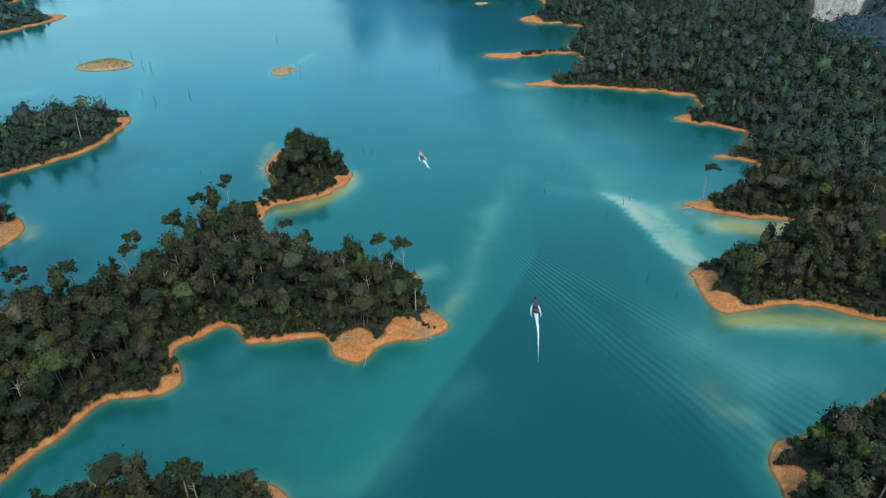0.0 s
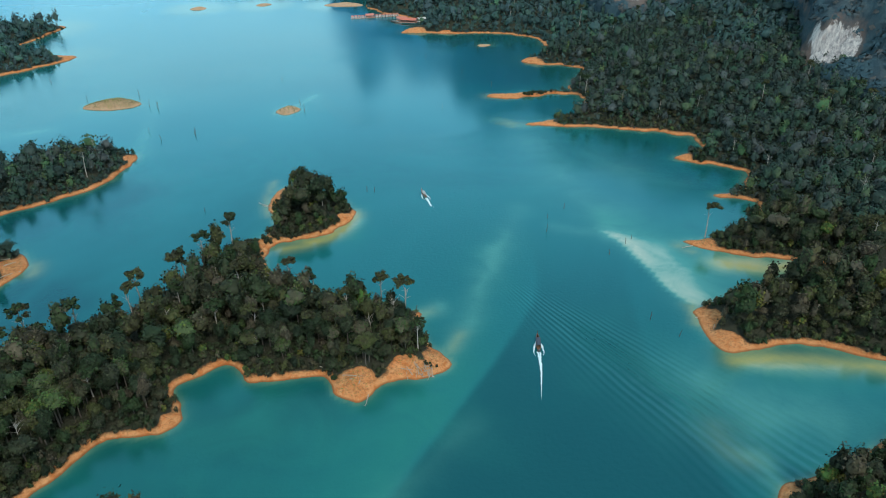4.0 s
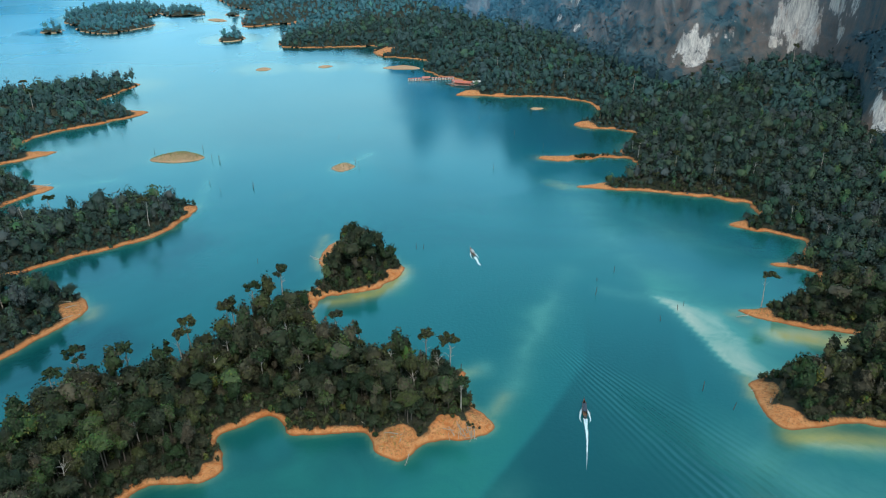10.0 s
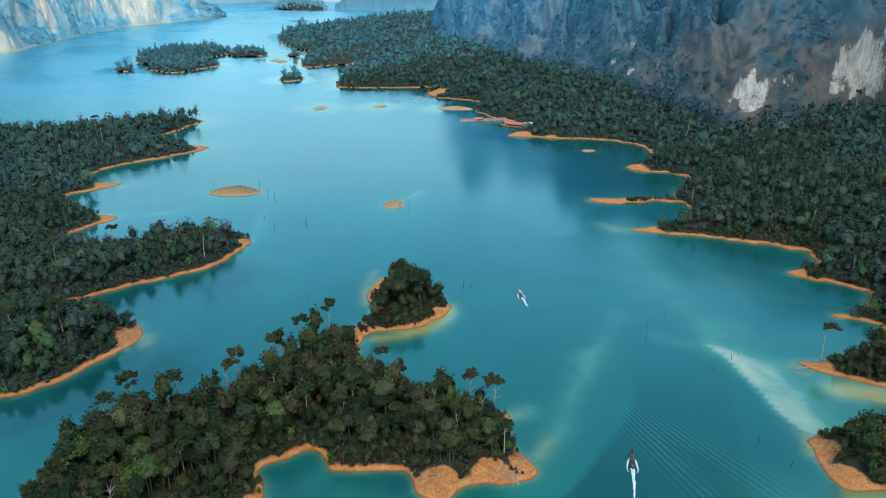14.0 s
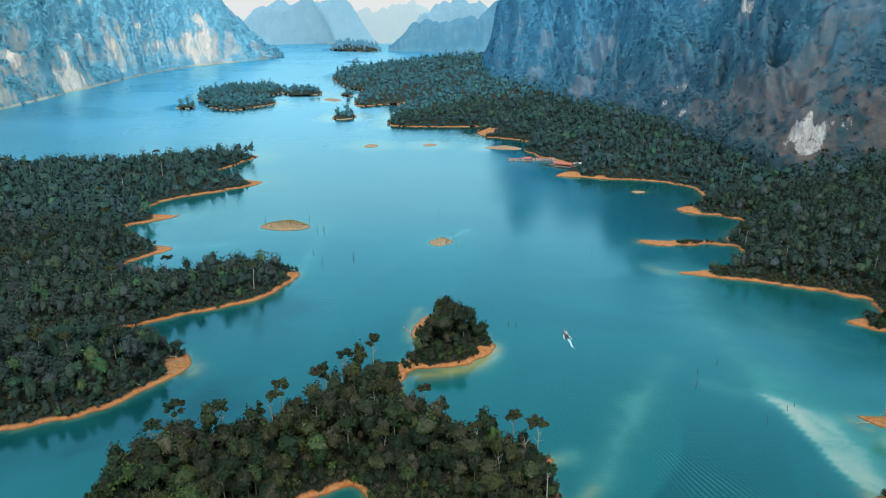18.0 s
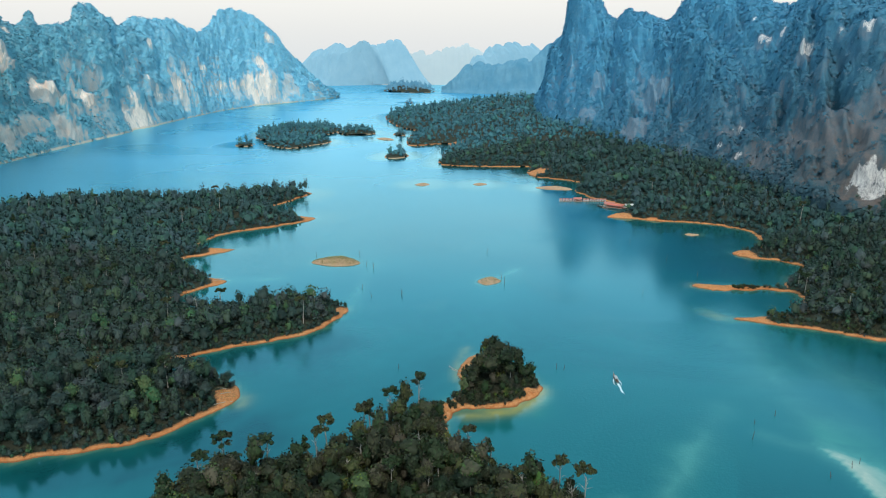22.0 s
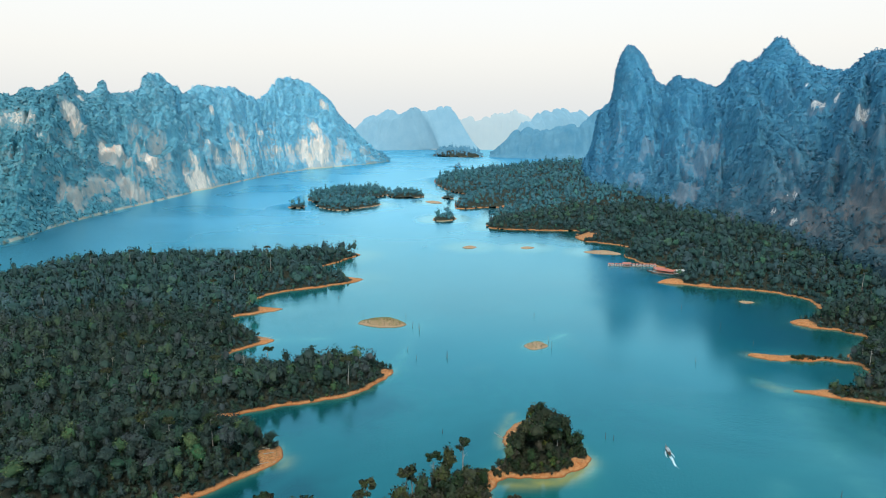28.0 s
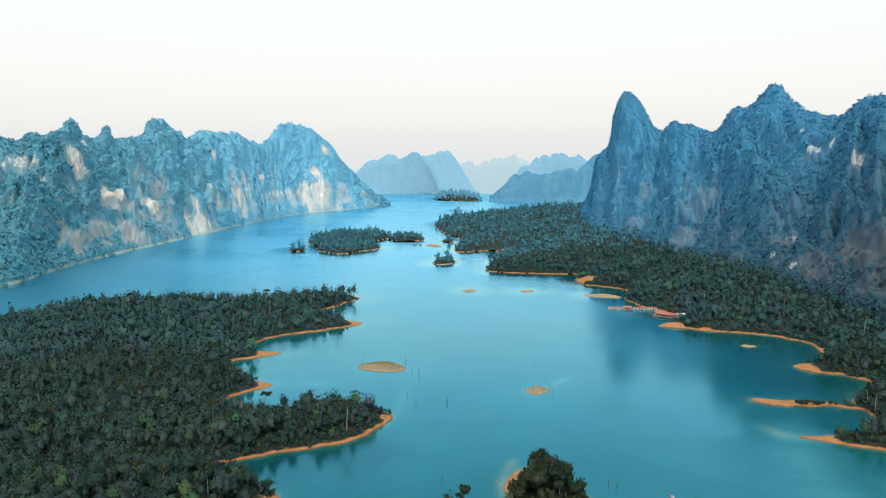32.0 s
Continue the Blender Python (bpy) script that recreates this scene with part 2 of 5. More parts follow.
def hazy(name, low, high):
    """Far ridges: plain bluish distance, haze painted as pale colour and a faint glow."""
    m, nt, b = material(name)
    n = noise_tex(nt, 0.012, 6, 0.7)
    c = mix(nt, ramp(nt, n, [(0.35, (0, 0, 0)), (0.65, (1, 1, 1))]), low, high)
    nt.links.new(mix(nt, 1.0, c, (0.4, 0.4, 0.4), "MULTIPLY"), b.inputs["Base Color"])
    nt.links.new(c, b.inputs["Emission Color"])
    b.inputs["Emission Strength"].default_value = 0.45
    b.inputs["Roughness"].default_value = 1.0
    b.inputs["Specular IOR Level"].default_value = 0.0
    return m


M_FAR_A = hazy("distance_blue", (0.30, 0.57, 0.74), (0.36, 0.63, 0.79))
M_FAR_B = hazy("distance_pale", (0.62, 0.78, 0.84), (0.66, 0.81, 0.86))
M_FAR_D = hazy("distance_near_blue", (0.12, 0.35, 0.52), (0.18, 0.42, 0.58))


def water_material():
    m, nt, b = material("lake_water")
    shoal, silt_shine, deep_reflect, wake, churn, sandy = (attr(nt, k) for k in ("shoal", "silt_shine", "deep_reflect", "wake", "churn", "sandy"))
    n_big, n_mid = noise_tex(nt, 0.006, 4, 0.55, distort=0.8), noise_tex(nt, 0.035, 5, 0.6, distort=1.0)
    c = mix(nt, ramp(nt, n_big, [(0.35, (0, 0, 0)), (0.7, (1, 1, 1))]), (0.005, 0.096, 0.102), (0.010, 0.136, 0.142))
    # dark currents, and tree reflections put into the water's colour
    c = mix(nt, deep_reflect, c, (0.003, 0.058, 0.064))
    sh = math_node(nt, "ADD", shoal, math_node(nt, "MULTIPLY", math_node(nt, "MULTIPLY", shoal, math_node(nt, "SUBTRACT", n_mid, 0.5)), 1.6), True)
    c = mix(nt, sh, c, (0.016, 0.168, 0.130))
    si = math_node(nt, "ADD", silt_shine, math_node(nt, "MULTIPLY", math_node(nt, "MULTIPLY", silt_shine, math_node(nt, "SUBTRACT", n_mid, 0.5)), 1.8), True)
    c = mix(nt, math_node(nt, "MULTIPLY", si, 1.7, True), c, (0.095, 0.30, 0.245))      # thin silt is green, thick silt cream
    c = mix(nt, ramp(nt, si, [(0.36, (0, 0, 0)), (1.0, (0.8, 0.8, 0.8))]), c, (0.46, 0.48, 0.36))
    sa = math_node(nt, "ADD", sandy, math_node(nt, "MULTIPLY", math_node(nt, "MULTIPLY", sandy, math_node(nt, "SUBTRACT", n_mid, 0.5)), 1.4), True)
    c = mix(nt, sa, c, (0.36, 0.33, 0.105))
    out = nt.nodes["Material Output"]
    nt.nodes.remove(b)
    body = nt.nodes.new("ShaderNodeBsdfDiffuse")
    gloss = node(nt, "ShaderNodeBsdfGlossy", Roughness=0.09)
    gloss.inputs["Color"].default_value = (0.40, 0.83, 1.0, 1)
    nt.links.new(math_node(nt, "ADD", 0.08, math_node(nt, "MULTIPLY", attr(nt, "wind"), 0.2)), gloss.inputs["Roughness"])
    fres = node(nt, "ShaderNodeFresnel", IOR=1.36)
    blend = nt.nodes.new("ShaderNodeMixShader")
    nt.links.new(c, body.inputs["Color"])
    nt.links.new(math_node(nt, "MULTIPLY", fres.outputs[0], 2.1, True), blend.inputs[0])
    nt.links.new(body.outputs[0], blend.inputs[1])
    nt.links.new(gloss.outputs[0], blend.inputs[2])
    nt.links.new(blend.outputs[0], out.inputs["Surface"])
    # small wind ripples, broken into calmer and rougher patches, and the boats' wave trains
    geo = nt.nodes.new("ShaderNodeNewGeometry")
    rip = node(nt, "ShaderNodeTexNoise", Scale=0.55, Detail=4.0, Roughness=0.6)
    nt.links.new(geo.outputs["Position"], rip.inputs["Vector"])
    train = attr(nt, "phase")
    wv = math_node(nt, "MULTIPLY", math_node(nt, "SINE", train), wake)
    h = math_node(nt, "ADD", math_node(nt, "MULTIPLY", rip.outputs["Fac"], math_node(nt, "ADD", 0.10, math_node(nt, "MULTIPLY", churn, 0.35))), math_node(nt, "MULTIPLY", math_node(nt, "MULTIPLY", wv, math_node(nt, "ADD", 0.3, math_node(nt, "MULTIPLY", rip.outputs["Fac"], 0.5))), 0.85))
    bn = node(nt, "ShaderNodeBump", Strength=0.36, Distance=1.0)
    nt.links.new(h, bn.inputs["Height"])
    for shader in (body, gloss, fres):
        nt.links.new(bn.outputs[0], shader.inputs["Normal"])
    return m


M_WATER = water_material()
M_BED = plain("lake_bed", (0.10, 0.14, 0.10), 0.95, scale=0.05)


# ---------------------------------------------------------------- number tools
TABLE = np.random.default_rng(3).random((256, 256))


def vnoise(x, y, size, seed=0):
    """Smooth value noise in 0..1 with lumps of that size in metres."""
    x, y = np.asarray(x, float) / size + seed * 17.3, np.asarray(y, float) / size + seed * 31.7
    i, j = np.floor(x).astype(int), np.floor(y).astype(int)
    u, v = x - i, y - j
    u, v = u * u * (3 - 2 * u), v * v * (3 - 2 * v)
    a, b, c, d = TABLE[i % 256, j % 256], TABLE[(i + 1) % 256, j % 256], TABLE[i % 256, (j + 1) % 256], TABLE[(i + 1) % 256, (j + 1) % 256]
    return (a * (1 - u) + b * u) * (1 - v) + (c * (1 - u) + d * u) * v


def fbm(x, y, size, octaves=4, seed=0):
    return sum(vnoise(x, y, size / 2 ** k, seed + k) * 0.5 ** k for k in range(octaves)) / sum(0.5 ** k for k in range(octaves))


def sstep(a, b, x):
    t = np.clip((x - a) / (b - a), 0, 1)
    return t * t * (3 - 2 * t)


def spline(points, n=4, closed=True):
    """Catmull-Rom through the points."""
    p = np.array(points, float)
    if not closed:
        p = np.vstack([2 * p[:1] - p[1:2], p, 2 * p[-1:] - p[-2:-1]])
        a, b, c, d = p[:-3], p[1:-2], p[2:-1], p[3:]
    else:
        a, b, c, d = np.roll(p, 1, 0), p, np.roll(p, -1, 0), np.roll(p, -2, 0)
    out = []
    for k in range(n):
        t = k / n
        out.append(0.5 * (2 * b + (c - a) * t + (2 * a - 5 * b + 4 * c - d) * t * t + (3 * b - a - 3 * c + d) * t ** 3))
    out = np.stack(out, 1).reshape(-1, p.shape[1])
    return out if closed else np.vstack([out, p[-2]])


def make_mesh(name, verts, faces, attrs=(), smooth=False):
    """A mesh from arrays; faces are all triangles or all quads. attrs: name and a float per vertex."""
    me = bpy.data.meshes.new(name)
    verts, faces = np.asarray(verts, np.float32), np.asarray(faces, np.int32)
    k = faces.shape[1]
    me.vertices.add(len(verts))
    me.vertices.foreach_set("co", verts.ravel())
    me.loops.add(faces.size)
    me.loops.foreach_set("vertex_index", faces.ravel())
    me.polygons.add(len(faces))
    me.polygons.foreach_set("loop_start", np.arange(len(faces), dtype=np.int32) * k)
    me.polygons.foreach_set("loop_total", np.full(len(faces), k, np.int32))
    if smooth:
        me.polygons.foreach_set("use_smooth", np.ones(len(faces), bool))
    for key, values in attrs:
        me.attributes.new(key, "FLOAT", "POINT").data.foreach_set("value", np.asarray(values, np.float32).ravel())
    me.update(calc_edges=True)
    return me


def grid_faces(rows, cols):
    i = np.arange(rows * cols).reshape(rows, cols)
    return np.stack([i[:-1, :-1], i[:-1, 1:], i[1:, 1:], i[1:, :-1]], -1).reshape(-1, 4)


def put(name, me, mat, parent=None, label="", category="", group="", kind=""):
    ob = new(name, me)
    me.materials.clear()
    me.materials.append(mat)
    if parent:
        ob.parent = parent
    return tagged(ob, label, category, group, kind)


def part(name, bm, mat, parent, label=""):
    me = bpy.data.meshes.new(name)
    bm.to_mesh(me)
    bm.free()
    return put(name, me, mat, parent, label)


# ---------------------------------------------------------------- the plan: shores in metres, the drone's foot at the origin
class Land:
    def __init__(self, pts, hill=6.0, reach=60.0, slope=0.0, bank=0.30, rough=1.0):
        self.line = spline(pts, 4)
        self.hill, self.reach, self.slope, self.bank, self.rough = hill, reach, slope, bank, rough
        self.low, self.high = self.line.min(0) - 60, self.line.max(0) + 60

    def inland(self, x, y):
        """Metres from the shore: positive on land."""
        x, y = np.asarray(x, float), np.asarray(y, float)
        out = np.full(x.shape, -60.0)
        near = (x > self.low[0]) & (x < self.high[0]) & (y > self.low[1]) & (y < self.high[1])
        idx = np.nonzero(near.ravel())[0]
        dist = np.hypot(x.ravel()[idx], y.ravel()[idx])
        amp = self.rough * np.clip(dist / 250, 0.7, 4)
        px = x.ravel()[idx] + amp * 3.2 * (fbm(x.ravel()[idx], y.ravel()[idx], 11, 3, 5) - 0.5)
        py = y.ravel()[idx] + amp * 3.2 * (fbm(x.ravel()[idx], y.ravel()[idx], 11, 3, 9) - 0.5)
        a, b = self.line, np.roll(self.line, -1, 0)
        ab, res = b - a, np.empty(len(idx))
        for s in range(0, len(idx), 4000):
            qx, qy = px[s:s + 4000, None], py[s:s + 4000, None]
            t = np.clip(((qx - a[:, 0]) * ab[:, 0] + (qy - a[:, 1]) * ab[:, 1]) / np.maximum((ab ** 2).sum(1), 1e-9), 0, 1)
            d = np.hypot(qx - a[:, 0] - t * ab[:, 0], qy - a[:, 1] - t * ab[:, 1]).min(1)
            cross = ((a[:, 1] > qy) != (b[:, 1] > qy)) & (qx < (b[:, 0] - a[:, 0]) * (qy - a[:, 1]) / np.where(b[:, 1] == a[:, 1], 1e-9, b[:, 1] - a[:, 1]) + a[:, 0])
            res[s:s + 4000] = np.where(cross.sum(1) % 2 == 1, d, -d)
        flat = out.ravel()
        flat[idx] = res
        return flat.reshape(x.shape)

    def height(self, x, y, d):
        lump = fbm(x, y, 22, 4, 2) - 0.45
        z = np.where(d < 0, d * 0.45, np.minimum(d, 7) * self.bank + 0.5 * sstep(0, 2, d))
        z = z + np.where(d > 5, self.hill * (1 - np.exp(-np.maximum(d - 5, 0) / self.reach)) + self.slope * np.maximum(d - 5, 0), 0)
        roll = (fbm(x, y, 95, 3, 14) - 0.48) * sstep(15, 80, d) * min(self.reach, 90) * 0.22
        return z + lump * np.clip(d, 0, 12) * 0.25 + roll


MAIN = Land([(-146, 134), (-139, 141), (-132, 154), (-124, 168), (-120, 176), (-107, 179), (-99, 181), (-97, 188), (-102, 198), (-104, 204), (-97, 212), (-92, 218), (-87, 218), (-77, 209), (-64, 210),
             (-50, 211), (-45, 208), (-41, 200), (-34, 197), (-28, 200), (-22, 208), (-7, 211), (2, 219), (-5, 232), (-10, 243), (-13, 256), (-37, 256), (-60, 268), (-80, 280), (-91, 298), (-91, 312), (-84, 320),
             (-66, 328), (-57, 336), (-52, 352), (-57, 364), (-76, 378), (-94, 388), (-103, 384), (-102, 360), (-96, 334), (-106, 312), (-122, 284), (-131, 256), (-150, 236), (-171, 225), (-183, 210), (-185, 180), (-168, 145)], hill=7, reach=25, rough=1.7)
LOW = Land([(-126, 132), (-112, 141), (-90, 142), (-70, 142), (-54, 141), (-46, 134), (-40, 120), (-46, 95), (-80, 70), (-120, 75), (-150, 105), (-145, 125)], hill=8, reach=25)
RNEAR = Land([(105, 130), (105, 143), (107, 152), (112, 158), (122, 161), (140, 168), (161, 182), (185, 197), (230, 190), (240, 130), (190, 70), (140, 80), (112, 108)], hill=10, reach=30)
RIGHT = Land([(-853, 2112), (-683, 1775), (-579, 1667), (-576, 1581), (-512, 1392), (-449, 1440), (-420, 1395), (-380, 1215), (-350, 1140), (-229, 1161), (-206, 1165), (-192, 1080), (-120, 1043), (-104, 1010), (-105, 954), (-39, 885), (-30, 852), (-54, 811),
              (31, 809), (76, 805), (108, 770), (103, 716), (74, 684), (119, 668), (130, 655), (110, 608), (100, 588), (40, 578), (50, 566), (104, 581), (116, 562), (102, 522), (60, 503), (116, 495), (171, 483), (180, 470), (177, 451), (155, 437)] +
             [(185, 422), (194, 414), (190, 398), (182, 385), (162, 378), (186, 367), (171, 348), (150, 330), (127, 321), (148, 309), (186, 299), (190, 291), (174, 286), (143, 274), (116, 260), (111, 252), (112, 236), (119, 226), (150, 232), (186, 221), (300, 190),
              (600, 150), (900, 500), (900, 1100), (500, 1700), (100, 2300), (-500, 2500), (-800, 2300)], hill=4, reach=30, slope=0.15, rough=1.3)
LEFT = Land([(-850, 480), (-783, 554), (-753, 614), (-704, 704), (-590, 750), (-512, 822), (-455, 844), (-452, 800), (-455, 745), (-416, 706), (-373, 703), (-408, 641), (-432, 606), (-436, 580), (-420, 552), (-385, 560), (-404, 532), (-414, 508), (-379, 483),
             (-338, 469), (-341, 452), (-351, 424), (-338, 407), (-318, 405), (-284, 419), (-250, 444), (-222, 446), (-210, 436), (-210, 414), (-217, 385), (-250, 354), (-277, 326), (-321, 310), (-298, 303), (-248, 311), (-222, 308), (-209, 292), (-214, 275), (-226, 246), (-262, 216), (-330, 185), (-600, 100), (-850, 150), (-900, 330)], hill=13, reach=90)
ISLETS = {
    "sandbar_islet": Land([(-136, 533), (-126, 524), (-117, 538), (-129, 548)], hill=0.3, bank=0.18, rough=0.3),
    "grassy_islet": Land([(-294, 540), (-277, 535), (-257, 541), (-251, 553), (-275, 567), (-292, 556)], hill=0.6, bank=0.18, rough=0.5),
    "sand_shoal": Land([(-340, 948), (-327, 940), (-319, 955), (-333, 967)], hill=0.2, bank=0.12, rough=0.3),
    "sand_shoal_two": Land([(-259, 975), (-247, 967), (-238, 981), (-250, 990)], hill=0.2, bank=0.12, rough=0.3),
    "sand_spit": Land([(-166, 977), (-142, 964), (-112, 976), (-138, 998)], hill=0.2, bank=0.12, rough=0.4),
    "mud_shoal": Land([(34, 753), (40, 746), (49, 755), (40, 758)], hill=0.1, bank=0.1, rough=0.3),
    "low_sand_strip": Land([(-629, 1495), (-599, 1464), (-577, 1475), (-611, 1516)], hill=0.2, bank=0.12, rough=0.4),
    "wooded_islet": Land([(-490, 1200), (-466, 1194), (-451, 1226), (-477, 1272), (-502, 1252)], hill=4, reach=10, rough=0.5),
    "wooded_island": Land([(-921, 1448), (-955, 1540), (-936, 1630), (-806, 1678), (-774, 1576), (-785, 1486), (-849, 1378)], hill=12, reach=40, rough=1.0),
    "wooded_spit_island": Land([(-818, 1313), (-731, 1266), (-710, 1308), (-696, 1400), (-768, 1445), (-830, 1405)], hill=9, reach=40, rough=1.0),
    "tiny_wooded_islet": Land([(-862, 1272), (-826, 1271), (-840, 1315), (-875, 1315)], hill=3, reach=12, rough=0.5),
    "round_wooded_island": Land([(-770, 1579), (-732, 1546), (-684, 1567), (-672, 1601), (-719, 1662), (-777, 1639)], hill=8, reach=25, rough=0.8),
    "headland_islet": Land([(-621, 1578), (-587, 1560), (-592, 1602), (-630, 1635)], hill=4, reach=15, rough=0.5),
    "rock_islet": Land([(-1031, 2765), (-995, 2740), (-1010, 2800), (-1045, 2830)], hill=8, reach=15, rough=0.5),
    "flat_far_island": Land([(-1506, 3713), (-1360, 3621), (-1204, 3681), (-1344, 3950), (-1600, 4050)], hill=45, reach=120, rough=1.5),
    "distant_flat_island": Land([(-1700, 4560), (-1570, 4610), (-1590, 4700), (-1720, 4680)], hill=40, reach=60, rough=1.5),
}
# bare sand at the tips, where no wood grows: x, y, radius
BARE = [(0, 219, 11), (-10, 213, 6), (-34, 204, 9), (-16, 214, 8), (-101, 372, 10), (-97, 388, 9), (-55, 345, 6), (-88, 312, 9), (-96, 318, 5), (-99, 184, 5), (-212, 292, 11), (-340, 470, 12), (-390, 558, 24), (-378, 702, 18), (-455, 842, 10), (-212, 432, 6),
        (132, 321, 12), (114, 250, 9), (118, 232, 8), (166, 377, 8), (160, 436, 8), (48, 572, 22), (78, 576, 14), (70, 503, 16), (82, 680, 16), (-40, 812, 18), (0, 808, 8), (108, 142, 6), (110, 154, 5), (-47, 136, 6), (-185, 1095, 25), (-420, 1420, 30)]


def bare(x, y, soft=False):
    """Where the sand lies open: yes or no, or softly from 0 to 1."""
    x, y = np.asarray(x, float), np.asarray(y, float)
    w = np.zeros(x.shape)
    jag = 0.5 * (fbm(x, y, 7, 3, 44) - 0.5)
    for bx, by, r in BARE:
        w = np.maximum(w, sstep(1.2, 0.8, np.hypot(x - bx, y - by) / r + jag))
    return w if soft else w > 0.5


def soften(v, d):
    w = bare(v[:, 0], v[:, 1], True)
    return d * (1 - w) + np.minimum(d, 2.0) * w


def land_object(name, land, mat, label, step=0.0055):
    """Terrain of one land, on rings round the origin that widen with distance."""
    lx, ly = land.line[:, 0], land.line[:, 1]
    az = np.arctan2(lx, ly)
    r = np.hypot(lx, ly)
    n_r = int(np.log((r.max() + 15) / max(r.min() - 15, 20)) / step) + 2
    rr = np.geomspace(max(r.min() - 15, 20), r.max() + 15, n_r)
    aa = np.arange(az.min() - 0.06, az.max() + 0.06, step)
    R, A = np.meshgrid(rr, aa, indexing="ij")
    X, Y = R * np.sin(A), R * np.cos(A)
    D = land.inland(X, Y)
    Z = land.height(X, Y, D)
    f = grid_faces(*X.shape)
    keep = (D.ravel()[f] > -5).all(1) & (D.ravel()[f] > -4).any(1)
    f = f[keep]
    used, inv = np.unique(f, return_inverse=True)
    v = np.stack([X.ravel(), Y.ravel(), Z.ravel()], 1)[used]
    d_in = D.ravel()[used] if land.hill >= 1 else np.minimum(D.ravel()[used], 1.9)
    me = make_mesh(name, v, inv.reshape(f.shape), [("inland", soften(v, d_in))], smooth=True)
    return put(name, me, mat, None, label, "island" if "mainland" not in name else "shore", kind="structure")


LANDS = [
    ("island_main", MAIN, M_LAND, "jungle-covered island with a bare orange sand bank"),
    ("island_lower", LOW, M_LAND, "small wooded island with an orange sand bank"),
    ("headland_lower", RNEAR, M_LAND, "wooded headland with a steep orange bank"),
    ("mainland_right", RIGHT, M_LAND_MID, "forested shore with orange sand spits below limestone cliffs"),
    ("mainland_left", LEFT, M_LAND_MID, "forested low peninsula with sandy orange tips"),
]
for n_, l_, m_, t_ in LANDS:
    land_object(n_, l_, m_, t_, 0.0035 if l_ in (MAIN, LOW, RNEAR) else 0.005)
ISLET_LABEL = {"sandbar_islet": "small bare islet of pale sand and dry grass", "grassy_islet": "flat sandy islet topped with dry green grass", "rock_islet": "tiny wooded rock far out in the lake"}
for n_, l_ in ISLETS.items():
    land_object(n_, l_, M_LAND_FAR, ISLET_LABEL.get(n_, "low " + n_.replace("_", " ") + " out in the lake"), 0.004 if l_.hill < 1 else 0.006)
EVERY = [l for _, l, _, _ in LANDS] + list(ISLETS.values())

# ---------------------------------------------------------------- lake bed and water
bm = bmesh.new()
bmesh.ops.create_circle(bm, cap_ends=True, radius=4980, segments=96)
bed = part("ground", bm, M_BED, None)
bed.location.z = -14
tagged(bed, "flat muddy lake bed under the whole lake", "ground", kind="structure")

# strokes of milky or greenish water: points, half width, strength
SILT_SHINE = ([([(116, 268), (118, 288), (112, 310)], 8.0, 0.35), ([(144, 299), (182, 295)], 7.0, 0.95), ([(122, 219), (150, 219), (190, 213)], 5.0, 0.5), ([(110, 160), (110, 170), (108, 172)], 4.0, 0.22), ([(0, 229), (10, 250), (22, 289), (34, 332)], 5.5, 0.22), ([(34, 332), (42, 360)], 7.0, 0.10), ([(-11, 254), (-2, 260)], 4.0, 0.24), ([(-52, 350), (-50, 340), (-62, 328)], 4.0, 0.45), ([(-120, 545), (-112, 575)], 5.0, 0.35)] +
        # the wide stroke from (104, 205) paints the sky's pale reflection, no silt
        [([(-212, 440), (-225, 500), (-240, 560)], 6.0, 0.18), ([(-335, 470), (-300, 490)], 6.0, 0.22), ([(60, 503), (40, 512)], 8.0, 0.3), ([(-56, 138), (-30, 140), (-10, 160), (8, 186)], 6.0, 0.08), ([(120, 400), (100, 440), (140, 390)], 14.0, 0.10), ([(104, 205), (122, 196), (138, 188)], 14.0, 0.26), ([(92, 330), (106, 306), (113, 287)], 6.0, 0.30), ([(86, 332), (60, 338)], 5.0, 0.16), ([(95, 345), (80, 400), (60, 470)], 16.0, 0.12)])
GREEN = ([([(-95, 172), (-70, 185), (-40, 178), (-10, 190)], 24.0, 0.40), ([(-110, 160), (-60, 155), (-20, 160)], 20.0, 0.35), ([(-85, 200), (-72, 176), (-52, 166), (-36, 170), (-30, 186)], 9.0, 0.35), ([(-70, 195), (-40, 190)], 14.0, 0.35), ([(60, 230), (100, 200), (150, 195)], 26.0, 0.20), ([(95, 345), (120, 330), (140, 345)], 16.0, 0.30)] +
        [([(-80, 322), (-50, 325)], 8.0, 0.5), ([(125, 300), (165, 297)], 14.0, 0.6), ([(120, 215), (190, 205)], 14.0, 0.5), ([(-20, 190), (20, 260), (30, 330)], 14.0, 0.22), ([(-100, 160), (-70, 150), (-30, 150)], 16.0, 0.25), ([(60, 380), (110, 470)], 40.0, 0.16)])
